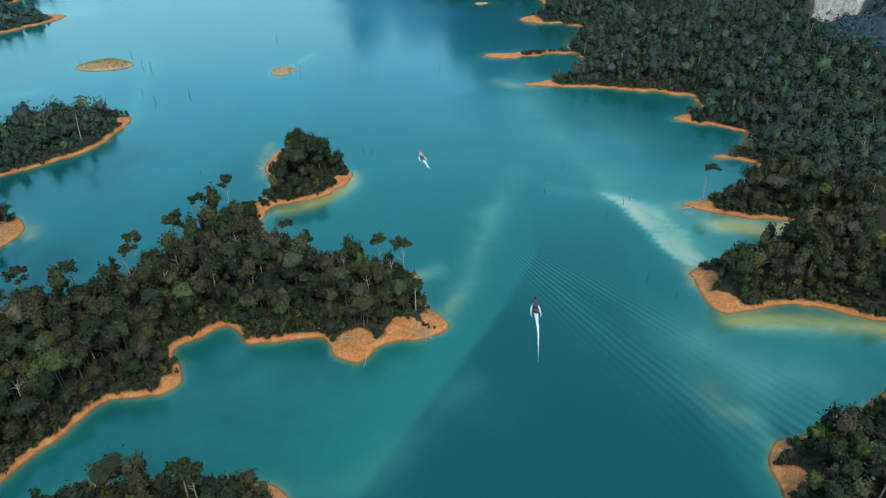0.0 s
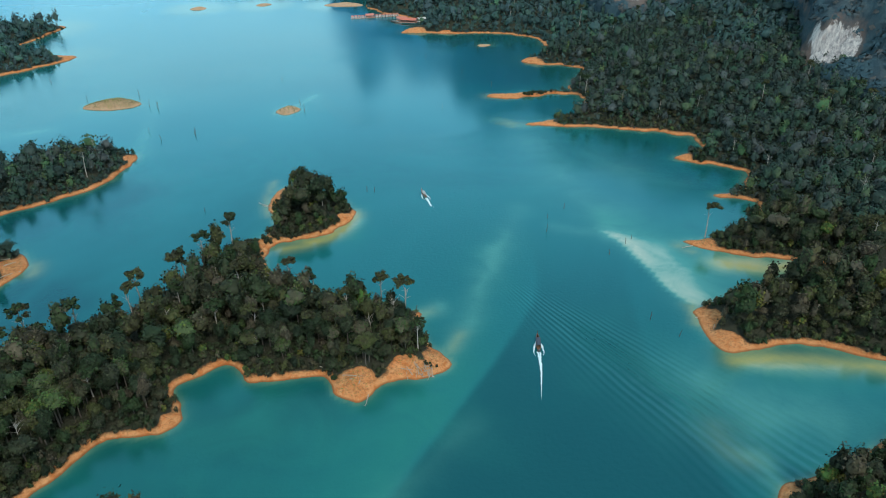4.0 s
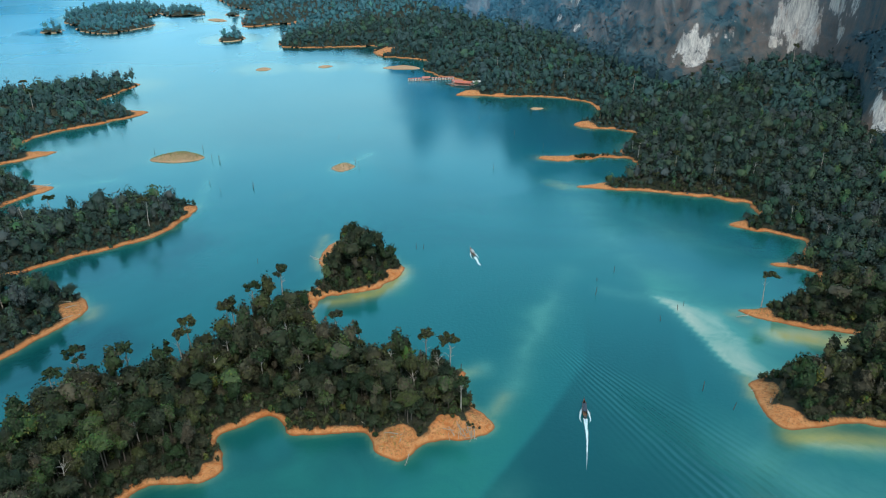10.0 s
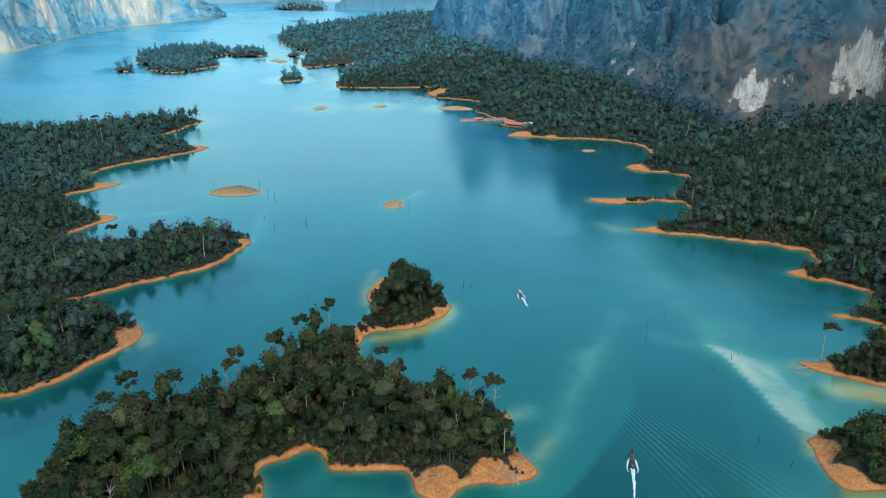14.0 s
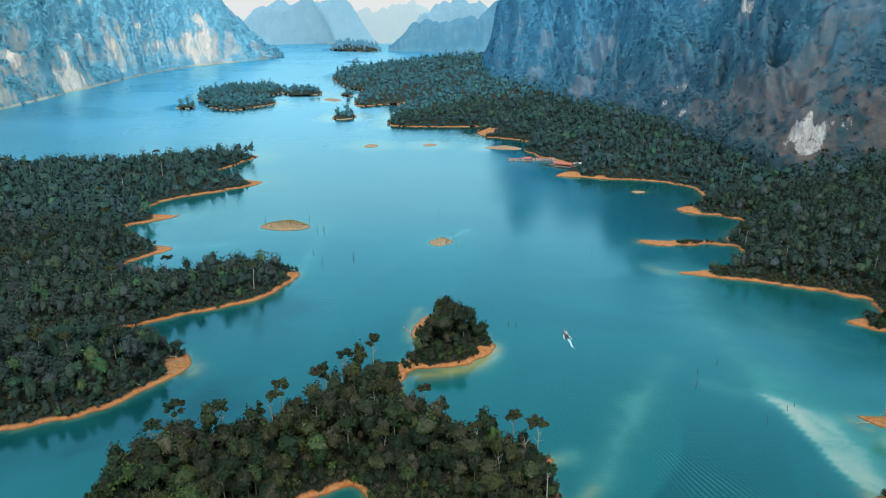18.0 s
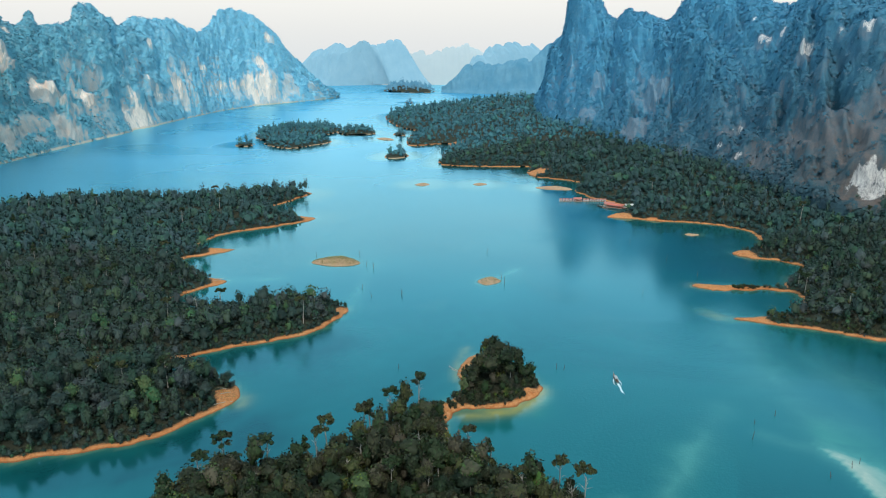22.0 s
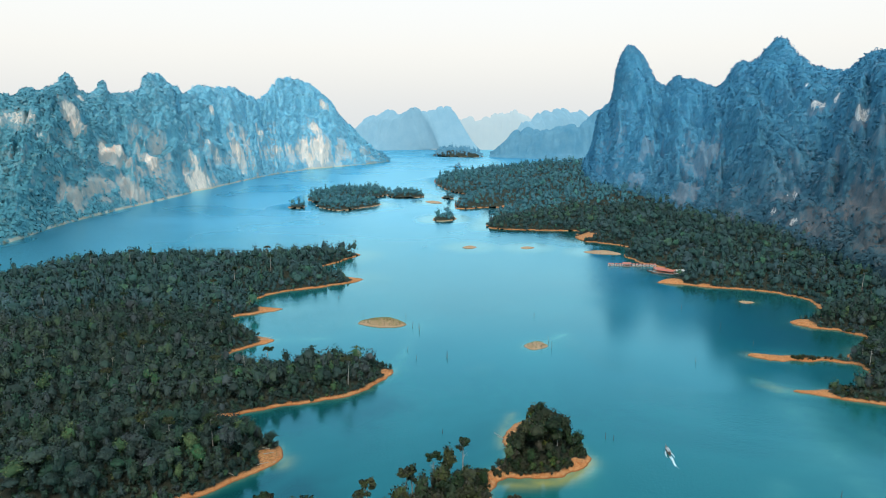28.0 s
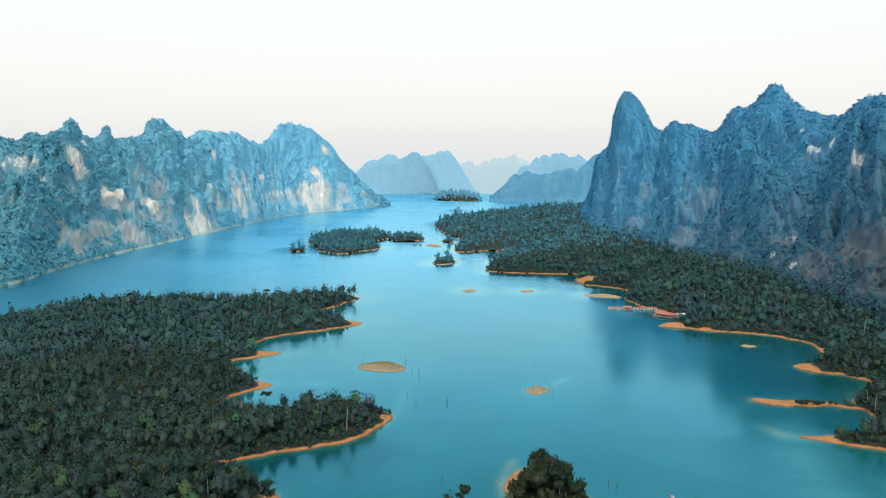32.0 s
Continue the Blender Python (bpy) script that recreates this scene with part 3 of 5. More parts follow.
# dark water; strokes under wooded shores paint the trees' reflections
DEEP_REFLECT = ([([(-298, 303), (-260, 311), (-234, 336), (-217, 368), (-206, 403)], 16.0, 1.0), ([(-258, 206), (-236, 229), (-212, 247), (-202, 271)], 14.0, 1.0), ([(-217, 212), (-197, 230), (-184, 250), (-175, 271)], 13.0, 0.9), ([(-262, 200), (-235, 212), (-212, 228), (-205, 250)], 20.0, 0.9), ([(-245, 325), (-225, 329), (-203, 360), (-190, 388)], 16.0, 0.8), ([(-112, 184), (-70, 188), (-44, 198)], 22.0, 1.0), ([(-110, 168), (-80, 172), (-50, 170)], 16.0, 0.55)] +
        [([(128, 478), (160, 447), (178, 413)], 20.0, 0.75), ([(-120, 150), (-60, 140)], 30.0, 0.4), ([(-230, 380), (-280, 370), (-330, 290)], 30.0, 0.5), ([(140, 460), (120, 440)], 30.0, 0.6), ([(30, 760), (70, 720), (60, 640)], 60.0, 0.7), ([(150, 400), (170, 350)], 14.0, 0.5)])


# sand that shows through the shallows
SANDY = [([(116, 222), (140, 223), (165, 219), (195, 210)], 4.5, 0.75), ([(140, 298), (160, 295), (184, 294)], 6.0, 0.8), ([(-86, 311), (-70, 319), (-57, 330), (-51, 350)], 3.5, 0.6), ([(104, 168), (99, 176), (98, 184)], 6.0, 0.10), ([(1, 228), (6, 240)], 3.0, 0.25),
         ([(-108, 398), (-107, 374), (-102, 350)], 2.5, 0.28), ([(-11, 254), (-6, 257)], 2.5, 0.15), ([(-206, 296), (-204, 288)], 4.0, 0.35), ([(110, 250), (113, 262)], 3.0, 0.5), ([(52, 505), (44, 508)], 5.0, 0.4), ([(34, 577), (42, 572)], 5.0, 0.4), ([(130, 312), (124, 318)], 3.0, 0.35)]


def strokes(x, y, items, warp=6.0):
    out = np.zeros(x.shape)
    ragged = 0.45 + 1.1 * fbm(x, y, 26, 4, 33)
    wx = x + warp * (fbm(x, y, 30, 4, 21) - 0.5) * 2
    wy = y + warp * (fbm(x, y, 30, 4, 27) - 0.5) * 2
    for pts, wide, power in items:
        line = spline(pts, 4, closed=False) if len(pts) > 2 else np.array(pts, float)
        near = (x > line[:, 0].min() - 4 * wide) & (x < line[:, 0].max() + 4 * wide) & (y > line[:, 1].min() - 4 * wide) & (y < line[:, 1].max() + 4 * wide)
        if not near.any():
            continue
        qx, qy = wx[near], wy[near]
        d = np.full(qx.shape, 1e9)
        for a, b in zip(line[:-1], line[1:]):
            ab = b - a
            t = np.clip(((qx - a[0]) * ab[0] + (qy - a[1]) * ab[1]) / max(ab @ ab, 1e-9), 0, 1)
            d = np.minimum(d, np.hypot(qx - a[0] - t * ab[0], qy - a[1] - t * ab[1]))
        out[near] = np.maximum(out[near], power * ragged[near] * np.exp(-(d / (wide * (0.5 + ragged[near] * 0.5))) ** 1.5))
    return out


def water_sheet():
    rr = np.concatenate([[0.02, 40, 80], np.geomspace(100, 4970, 330)])
    aa = np.concatenate([np.radians(np.arange(-58, 52, 0.45)), np.radians(np.linspace(52, 302, 33))])
    R, A = np.meshgrid(rr, aa, indexing="ij")
    X, Y = R * np.sin(A), R * np.cos(A)
    D = np.full(X.shape, -60.0)
    for l in EVERY:
        D = np.maximum(D, l.inland(X, Y))
    far = np.clip(R / 300, 1, 5)
    shoal = np.exp(np.minimum(D, 0) / (5.0 * far)) * 0.42 * sstep(5000, 500, R)
    shoal = np.clip(shoal + strokes(X, Y, GREEN, 9), 0, 1)
    silt_shine = np.clip(strokes(X, Y, SILT_SHINE, 5) + 0.16 * np.exp(np.minimum(D, 0) / (1.3 * far)), 0, 1)
    deep_reflect = strokes(X, Y, DEEP_REFLECT, 16)
    sandy = np.clip(strokes(X, Y, SANDY, 3) + 0.22 * np.exp(np.minimum(D, 0) / (0.9 * far)), 0, 1) * (R < 900)
    # two currents that meet along a sharp line: clear dark water against milky water
    wob = 5 * (fbm(X, Y, 24, 4, 51) - 0.5)
    dx = X + wob - np.interp(Y, [60, 128, 154, 191, 214, 249, 270], [-60, -30, -16, 3, 17, 34, 44])
    dr = X + wob - np.interp(Y, [100, 140, 183, 196, 214, 240, 320], [102, 96, 88, 86, 81, 84, 92])
    deep_reflect = np.maximum(deep_reflect, 0.9 * sstep(-1.5, 3.0, dx) * (0.35 + 0.65 * sstep(3.5, -3.0, dr) * sstep(60, -15, dr)) * sstep(40, 0, dr) * sstep(345, 205, Y) * (Y > 20))
    shoal = np.clip(shoal + 0.30 * sstep(2.0, -3.0, dx) * sstep(-40, -4, dx) * sstep(250, 200, Y) * (Y > 20) * (D < 0), 0, 1)
    dx = X + wob * 0.6 - np.interp(Y, [255, 262, 275, 300, 322, 336], [116, 113, 106, 99, 94, 83])
    milk = sstep(-2.2, 3.0, dx) * np.exp(-np.maximum(dx, 0) / 12) * sstep(254, 262, Y) * sstep(348, 318, Y)
    silt_shine = np.clip(silt_shine + 0.85 * milk * (0.55 + 0.9 * fbm(X, Y, 18, 3, 53)), 0, 1)
    shoal = np.clip(shoal + 0.6 * sstep(-2, 6, dx) * np.exp(-np.maximum(dx - 5, 0) / 30) * sstep(250, 262, Y) * sstep(380, 330, Y), 0, 1)
    # the trains of waves that two boats leave: parallel crests in a slanting band
    t = (X - 17) * 0.487 + (Y - 298) * -0.873
    side = (X - 17) * 0.873 + (Y - 298) * 0.487
    fan = side / np.maximum(t + 60, 20) * 200
    wake = sstep(10, 110, t) * sstep(230, 140, t) * np.exp(-((side - 0.12 * t) / (4 + 0.11 * np.maximum(t, 0))) ** 2)
    phase = fan * 1.6 + 6.0 * fbm(X, Y, 40, 3, 3)
    churn = sstep(0.50, 0.68, fbm(X, Y, 90, 3, 40)) * 0.7
    wind = sstep(420, 1100, R) * sstep(-8, -45, D) * (0.6 + 0.8 * fbm(X, Y, 160, 3, 58))      # ripples out on the open lake, calm under the shores
    v = np.stack([X.ravel(), Y.ravel(), np.zeros(X.size)], 1)
    f = grid_faces(*X.shape)
    me = make_mesh("water", v, f, [("shoal", shoal), ("silt_shine", silt_shine), ("deep_reflect", deep_reflect), ("wake", wake), ("phase", phase), ("churn", churn), ("sandy", sandy), ("wind", wind)], smooth=True)
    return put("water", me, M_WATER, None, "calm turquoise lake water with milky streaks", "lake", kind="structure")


water_sheet()


# ---------------------------------------------------------------- mountains
def cells(x, y, size, seed=0):
    """Jittered cells: distance to the nearest centre in cell widths, and a random number of that cell."""
    x, y = np.asarray(x, float) / size, np.asarray(y, float) / size
    i, j = np.floor(x).astype(int), np.floor(y).astype(int)
    best, own = np.full(x.shape, 9.0), np.zeros(x.shape)
    for di in (-1, 0, 1):
        for dj in (-1, 0, 1):
            p, q = i + di + seed * 13, j + dj + seed * 29
            cx = i + di + 0.5 + 0.8 * (TABLE[p % 256, q % 256] - 0.5)
            cy = j + dj + 0.5 + 0.8 * (TABLE[(q + 91) % 256, (p + 37) % 256] - 0.5)
            d = np.hypot(x - cx, y - cy)
            closer = d < best
            best, own = np.where(closer, d, best), np.where(closer, TABLE[(p + 53) % 256, (q + 171) % 256], own)
    return best, own


def knobs(length, size, seed):
    """The broken skyline of a karst ridge: round knobs side by side, 0 to 1."""
    d, own = cells(length, np.full(length.shape, 0.37) * size, size, seed)
    return np.sqrt(np.clip(1 - (d / 0.75) ** 2, 0, 1)) * (0.25 + 0.75 * own)


def mountain(name, base, ridge, mat, label, cols=400, rows=80, back=350.0, foot=0.0, rough=18.0, cliff=(0.30, 0.62), patches=(), sheets=(), rockiness=0.5, dryness=0.5, seed=1, gully=60.0, jag=12.0, top_dry=0.9, canopy=0.0, crown=9.0, reach=(640, 1300), low=0.16, lofty=0.5, knob=(48.0, 19.0), trees=0.0, spread=False):
    """A karst wall between a foot line and a ridge line (x, y, height): a wooded apron, a steep ribbed wall and round wooded tops.
    patches: bare rock, sheets: dry brown growth; both x, y, z, half width, half height, strength."""
    B, P = spline(base, 8, closed=False), spline(ridge, 8, closed=False)
    s = np.linspace(0, 1, cols)

    def along(line):
        k = np.linspace(0, 1, len(line))
        return np.stack([np.interp(s, k, line[:, c]) for c in range(line.shape[1])], 1)
    dense, P = B, along(P)
    if spread:        # each stretch of ridge is set behind its foot as seen from the camera
        turn = np.maximum.accumulate(np.arctan2(dense[:, 0], dense[:, 1]))
        B = np.stack([np.interp(np.arctan2(P[:, 0], P[:, 1]), turn, dense[:, c]) for c in range(2)], 1)
    else:
        B = along(dense)
    length = np.concatenate([[0], np.cumsum(np.hypot(*np.diff(P[:, :2], axis=0).T))])
    P[:, 2] += ((fbm(length, 0 * length, 55, 4, seed + 31) - 0.5) * 0.5 + 0.9 * (knobs(length, knob[0], seed + 2) - 0.45) + 0.5 * (knobs(length, knob[1], seed + 6) - 0.45)) * jag * np.clip(P[:, 2] / 150, 0, 1)
    P[:, 2] -= trees * np.clip(P[:, 2] / 100, 0, 1)      # the crowns stand on the ridge
    n_s = max(3, int(220 / max(length[-1] / cols, 0.1)) // 2 * 2 + 1)
    smooth_z = np.convolve(np.pad(P[:, 2], n_s // 2, mode="edge"), np.ones(n_s) / n_s, "valid")
    smooth_z = np.minimum(smooth_z, P[:, 2] * 1.15)
    u = np.concatenate([np.linspace(0, 1, rows) ** 0.9, np.linspace(1.08, 1.9, 8)])
    U, L = np.meshgrid(u, length, indexing="ij")
    dirx, diry = P[:, 0] - B[:, 0], P[:, 1] - B[:, 1]
    dist = np.hypot(dirx, diry)
    front = np.minimum(U, 1)
    over = np.maximum(U - 1, 0)
    # buttresses: the wall stands forward and back along the range
    W = U * float(np.median(dist)) * 1.25
    spur = 1 - np.abs(2 * fbm(L + 50 * fbm(L, W, 120, 2, seed + 43), W * 0.7, gully * 1.8, 3, seed + 45) - 1) * 2.2
    spur2 = 1 - np.abs(2 * fbm(L, W * 0.8, gully * 0.7, 3, seed + 55) - 1) * 2.2
    g2 = fbm(L, W, gully * 0.4, 4, seed + 5) - 0.5
    shift = 0.075 * spur + 0.035 * spur2 + 0.05 * g2
    a, b = cliff
    w = np.clip(front + shift * np.sin(np.pi * np.clip(front, 0, 1)) ** 0.8, 0, 1)
    wall = low * (w / a).clip(0, 1) ** 1.2 + (0.74 - low) * (0.35 * sstep(a * 0.9, b, w) + 0.65 * np.clip((w - a) / (b - a), 0, 1))
    top = sstep(b - 0.10, 1.0, w) * 0.5 + 0.5 * np.clip((w - b + 0.1) / (1.1 - b), 0, 1)
    Z = foot + (wall * (smooth_z - foot) + top * (P[:, 2] - foot - 0.74 * (smooth_z - foot)))
    Z = np.where(over > 0, foot + (P[:, 2] - foot) * np.maximum(1 - 1.1 * over ** 1.2, 0), Z)
    inside = (over == 0) * np.sin(np.pi * np.clip(front, 0, 1)) ** 0.7
    Z = Z + inside * (g2 * 1.2 + 0.25 * spur2 + 0.35 * spur) * rough * 0.8
    push = (0.4 * spur2 + g2) * rough * 0.8 * inside
    X = B[:, 0] + dirx * front + dirx / dist * (over * back - push)
    Y = B[:, 1] + diry * front + diry / dist * (over * back - push)
    for px, py, pz, wide, tall, power in patches:      # bare rock stands as a cliff
        weight = power * sstep(1.6, 0.7, np.hypot(np.hypot(X - px, Y - py) / max(wide, 1.2 * tall), (Z - pz) / tall / 1.6)) * (over == 0)
        ahead = ((X - px) * dirx + (Y - py) * diry) / dist
        Z = Z + weight * np.clip(ahead, -tall, tall) * 0.3
        X, Y = X - dirx / dist * ahead * 0.25 * weight, Y - diry / dist * ahead * 0.25 * weight
    run = np.hypot(np.gradient(X, axis=0), np.gradient(Y, axis=0))
    slope = np.gradient(Z, axis=0) / np.maximum(run, 0.3)
    S = np.cumsum(np.hypot(np.gradient(Z, axis=0), run), axis=0)
    steep = sstep(0.6, 1.9, slope)
    rag = 0.9 * (fbm(L, Z * 0.45, 34, 4, seed + 23) - 0.5) + 0.7 * (fbm(L, Z * 0.35, 11, 3, seed + 27) - 0.5)
    rock = rockiness * steep * sstep(0.56, 0.72, fbm(L, Z * 0.35, 24, 4, seed + 13)) * sstep(0.85, 0.4, front)
    dry = dryness * (0.25 + 0.75 * steep) * sstep(0.44, 0.64, fbm(L, Z * 0.22, 60, 5, seed + 17)) * sstep(top_dry, top_dry * 0.6, front)
    for px, py, pz, wide, tall, power in patches:
        d = np.hypot(np.hypot(X - px, Y - py) / wide, (Z - pz) / tall)
        rock = np.maximum(rock, 0.93 * power * sstep(1.3, 0.45, d + 2.0 * rag))
        dry = np.maximum(dry, 0.9 * power * sstep(2.2, 0.9, np.hypot(np.hypot(X - px, Y - py) / wide, (Z - pz + tall * 0.7) / tall / 1.3) + 1.8 * rag))
    if foot > 5:      # the nearest walls are the driest
        dry = np.maximum(dry, 0.8 * sstep(1150, 900, np.hypot(X, Y)) * sstep(0.42, 0.56, fbm(L, Z * 0.35, 55, 4, seed + 49)) * sstep(45, 70, Z))
    for px, py, pz, wide, tall, power in sheets:
        d = np.hypot(np.hypot(X - px, Y - py) / wide, (Z - pz) / tall)
        dry = np.maximum(dry, power * sstep(1.35, 0.5, d + 1.2 * rag))
    if foot < 5:      # a pale washed band along the water
        rock = np.maximum(rock, 0.4 * sstep(6.0, 2.0, Z - 3.0 * fbm(L, 0 * L, 40, 3, seed + 41)))
    own = np.full(X.shape, 0.5)
    if canopy:        # the crowns of the trees that cover it
        d, own = cells(L + 3 * g2, S, crown, seed)
        d2, own2 = cells(L, S, crown * 0.55, seed + 3)
        dome = np.sqrt(np.clip(1 - (d / 0.72) ** 2, 0, 1)) * (0.35 + 0.65 * own) + 0.45 * np.sqrt(np.clip(1 - (d2 / 0.72) ** 2, 0, 1)) * own2
        lift = canopy * dome * (1 - 0.85 * sstep(0.3, 0.6, rock)) * (1 - 0.45 * sstep(0.3, 0.7, dry)) * (over == 0) * sstep(0.0, 0.04, front)
        steepness = np.clip(slope, 0, 2) / 2
        X, Y, Z = X - dirx / dist * lift * steepness, Y - diry / dist * lift * steepness, Z + lift * (1 - 0.6 * steepness)
        own = 0.65 * own + 0.35 * own2
    Z[0] = -10 if foot > 5 else -3      # the wall goes down into the shore
    v = np.stack([X.ravel(), Y.ravel(), Z.ravel()], 1)
    # share of haze in the wall's colours: grows with distance and height
    me = make_mesh(name, v, grid_faces(*X.shape), [("rock", rock), ("dry", dry), ("tuft", own), ("hazed", sstep(*reach, np.hypot(X, Y) + lofty * Z))], smooth=True)
    ob = put(name, me, mat, None, label, "mountain", kind="structure")
    return ob, X, Y, Z, rock, dry, sstep(*reach, np.hypot(X, Y) + lofty * Z)


R_BASE = [(-376, 1879), (-230, 1540), (-131, 1385), (-45, 1225), (35, 1110), (110, 960), (165, 830), (205, 785), (276, 815), (340, 800), (330, 680), (287, 560), (296, 500), (330, 400), (420, 300)]
R_RIDGE = [(-340, 1950, 70), (-312, 1924, 125), (-290, 1878, 208), (-256, 1852, 240), (-240, 1834, 330), (-214, 1817, 374), (-174, 1792, 340), (-130, 1745, 268), (-85, 1648, 284), (-30, 1580, 266), (0, 1520, 252), (30, 1450, 292), (57, 1419, 297),
           (94, 1377, 326), (135, 1323, 283), (178, 1268, 266), (215, 1160, 286), (273, 1045, 268), (370, 960, 290), (480, 880, 240), (560, 760, 260), (620, 600, 230), (680, 420, 200)]
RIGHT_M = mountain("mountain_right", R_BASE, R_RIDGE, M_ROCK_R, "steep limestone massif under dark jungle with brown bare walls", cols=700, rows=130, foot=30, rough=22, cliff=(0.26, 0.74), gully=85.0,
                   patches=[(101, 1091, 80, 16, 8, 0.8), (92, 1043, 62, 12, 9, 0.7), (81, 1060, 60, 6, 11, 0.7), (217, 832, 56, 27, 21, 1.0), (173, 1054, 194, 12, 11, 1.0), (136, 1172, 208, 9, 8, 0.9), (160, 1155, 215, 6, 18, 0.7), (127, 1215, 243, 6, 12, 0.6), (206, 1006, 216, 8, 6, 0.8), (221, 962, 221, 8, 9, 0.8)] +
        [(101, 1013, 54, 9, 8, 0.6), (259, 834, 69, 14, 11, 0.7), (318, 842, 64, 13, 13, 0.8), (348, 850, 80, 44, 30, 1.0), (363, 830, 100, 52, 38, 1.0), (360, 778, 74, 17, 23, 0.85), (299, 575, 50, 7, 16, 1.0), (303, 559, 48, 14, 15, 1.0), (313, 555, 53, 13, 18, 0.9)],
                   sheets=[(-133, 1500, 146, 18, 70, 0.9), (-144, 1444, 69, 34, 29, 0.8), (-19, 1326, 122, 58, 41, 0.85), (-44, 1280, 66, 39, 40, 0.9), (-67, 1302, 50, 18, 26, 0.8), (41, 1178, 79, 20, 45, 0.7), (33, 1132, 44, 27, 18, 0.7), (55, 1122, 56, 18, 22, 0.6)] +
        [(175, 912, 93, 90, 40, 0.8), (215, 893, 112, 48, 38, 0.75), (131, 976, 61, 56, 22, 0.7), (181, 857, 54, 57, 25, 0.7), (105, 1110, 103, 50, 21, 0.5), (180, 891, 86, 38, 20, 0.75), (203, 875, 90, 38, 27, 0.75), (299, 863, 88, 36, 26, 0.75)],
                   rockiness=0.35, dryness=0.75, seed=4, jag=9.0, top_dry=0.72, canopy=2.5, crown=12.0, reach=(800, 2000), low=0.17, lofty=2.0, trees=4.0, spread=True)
L_BASE = [(-1150, 420), (-1040, 620), (-1000, 715), (-1082, 879), (-1162, 1081), (-1237, 1325), (-1357, 1687), (-1450, 2000), (-1495, 2200), (-1511, 2491), (-1472, 2765), (-1478, 3069)]
L_RIDGE = [(-1400, 500, 230), (-1310, 760, 235), (-1325, 990, 236), (-1340, 1030, 228), (-1350, 1064, 248), (-1385, 1150, 262), (-1401, 1206, 290), (-1412, 1245, 260), (-1432, 1311, 256), (-1439, 1341, 284), (-1449, 1369, 260), (-1473, 1490, 272), (-1482, 1530, 314), (-1496, 1598, 318),
           (-1527, 1717, 264), (-1547, 1799, 295), (-1619, 2089, 308), (-1652, 2237, 276), (-1676, 2346, 295), (-1708, 2502, 366), (-1699, 2572, 370), (-1669, 2657, 354), (-1631, 2756, 290), (-1604, 2791, 225), (-1552, 2866, 141), (-1527, 2929, 75), (-1499, 3075, 6)]
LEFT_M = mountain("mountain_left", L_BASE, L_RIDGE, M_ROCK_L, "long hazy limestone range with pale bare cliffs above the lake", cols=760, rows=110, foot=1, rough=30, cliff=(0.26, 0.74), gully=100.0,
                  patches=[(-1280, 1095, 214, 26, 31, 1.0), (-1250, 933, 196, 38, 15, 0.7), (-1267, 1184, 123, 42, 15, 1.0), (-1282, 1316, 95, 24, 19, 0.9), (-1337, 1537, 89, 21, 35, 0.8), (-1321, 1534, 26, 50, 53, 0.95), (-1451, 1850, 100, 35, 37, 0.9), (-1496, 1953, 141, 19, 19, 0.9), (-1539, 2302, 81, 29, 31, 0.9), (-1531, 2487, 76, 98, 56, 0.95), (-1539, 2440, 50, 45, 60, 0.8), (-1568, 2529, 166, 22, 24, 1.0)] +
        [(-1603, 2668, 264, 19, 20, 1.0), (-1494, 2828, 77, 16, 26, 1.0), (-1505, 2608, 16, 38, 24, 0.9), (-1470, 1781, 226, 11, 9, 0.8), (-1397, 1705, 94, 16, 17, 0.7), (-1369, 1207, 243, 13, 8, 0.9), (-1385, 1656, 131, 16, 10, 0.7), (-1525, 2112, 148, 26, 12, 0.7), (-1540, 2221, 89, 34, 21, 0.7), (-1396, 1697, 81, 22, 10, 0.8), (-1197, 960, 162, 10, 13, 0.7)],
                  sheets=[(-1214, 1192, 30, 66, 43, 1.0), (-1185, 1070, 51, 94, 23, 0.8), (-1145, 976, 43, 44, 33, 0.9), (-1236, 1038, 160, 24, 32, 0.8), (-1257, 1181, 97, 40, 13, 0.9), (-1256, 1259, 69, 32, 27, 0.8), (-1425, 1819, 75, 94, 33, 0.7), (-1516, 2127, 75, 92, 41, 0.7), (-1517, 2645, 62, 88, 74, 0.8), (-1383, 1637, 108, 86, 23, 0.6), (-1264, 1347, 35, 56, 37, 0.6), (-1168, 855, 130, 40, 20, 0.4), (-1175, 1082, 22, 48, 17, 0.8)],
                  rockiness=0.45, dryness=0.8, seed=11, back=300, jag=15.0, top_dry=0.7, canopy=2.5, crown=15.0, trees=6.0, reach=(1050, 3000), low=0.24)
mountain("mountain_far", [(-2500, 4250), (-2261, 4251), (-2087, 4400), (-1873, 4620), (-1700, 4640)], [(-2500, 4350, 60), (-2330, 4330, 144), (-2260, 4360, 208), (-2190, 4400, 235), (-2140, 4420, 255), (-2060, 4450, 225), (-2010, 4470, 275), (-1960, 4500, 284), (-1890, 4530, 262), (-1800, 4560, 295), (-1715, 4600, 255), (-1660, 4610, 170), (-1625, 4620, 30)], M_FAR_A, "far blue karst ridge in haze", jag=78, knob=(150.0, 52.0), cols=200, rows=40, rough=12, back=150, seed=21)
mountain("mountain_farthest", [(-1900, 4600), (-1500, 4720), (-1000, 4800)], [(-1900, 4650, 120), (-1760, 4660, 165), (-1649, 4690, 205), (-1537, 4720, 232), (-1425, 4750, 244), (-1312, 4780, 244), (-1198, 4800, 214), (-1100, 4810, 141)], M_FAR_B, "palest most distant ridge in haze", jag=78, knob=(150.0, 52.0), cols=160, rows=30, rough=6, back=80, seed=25)
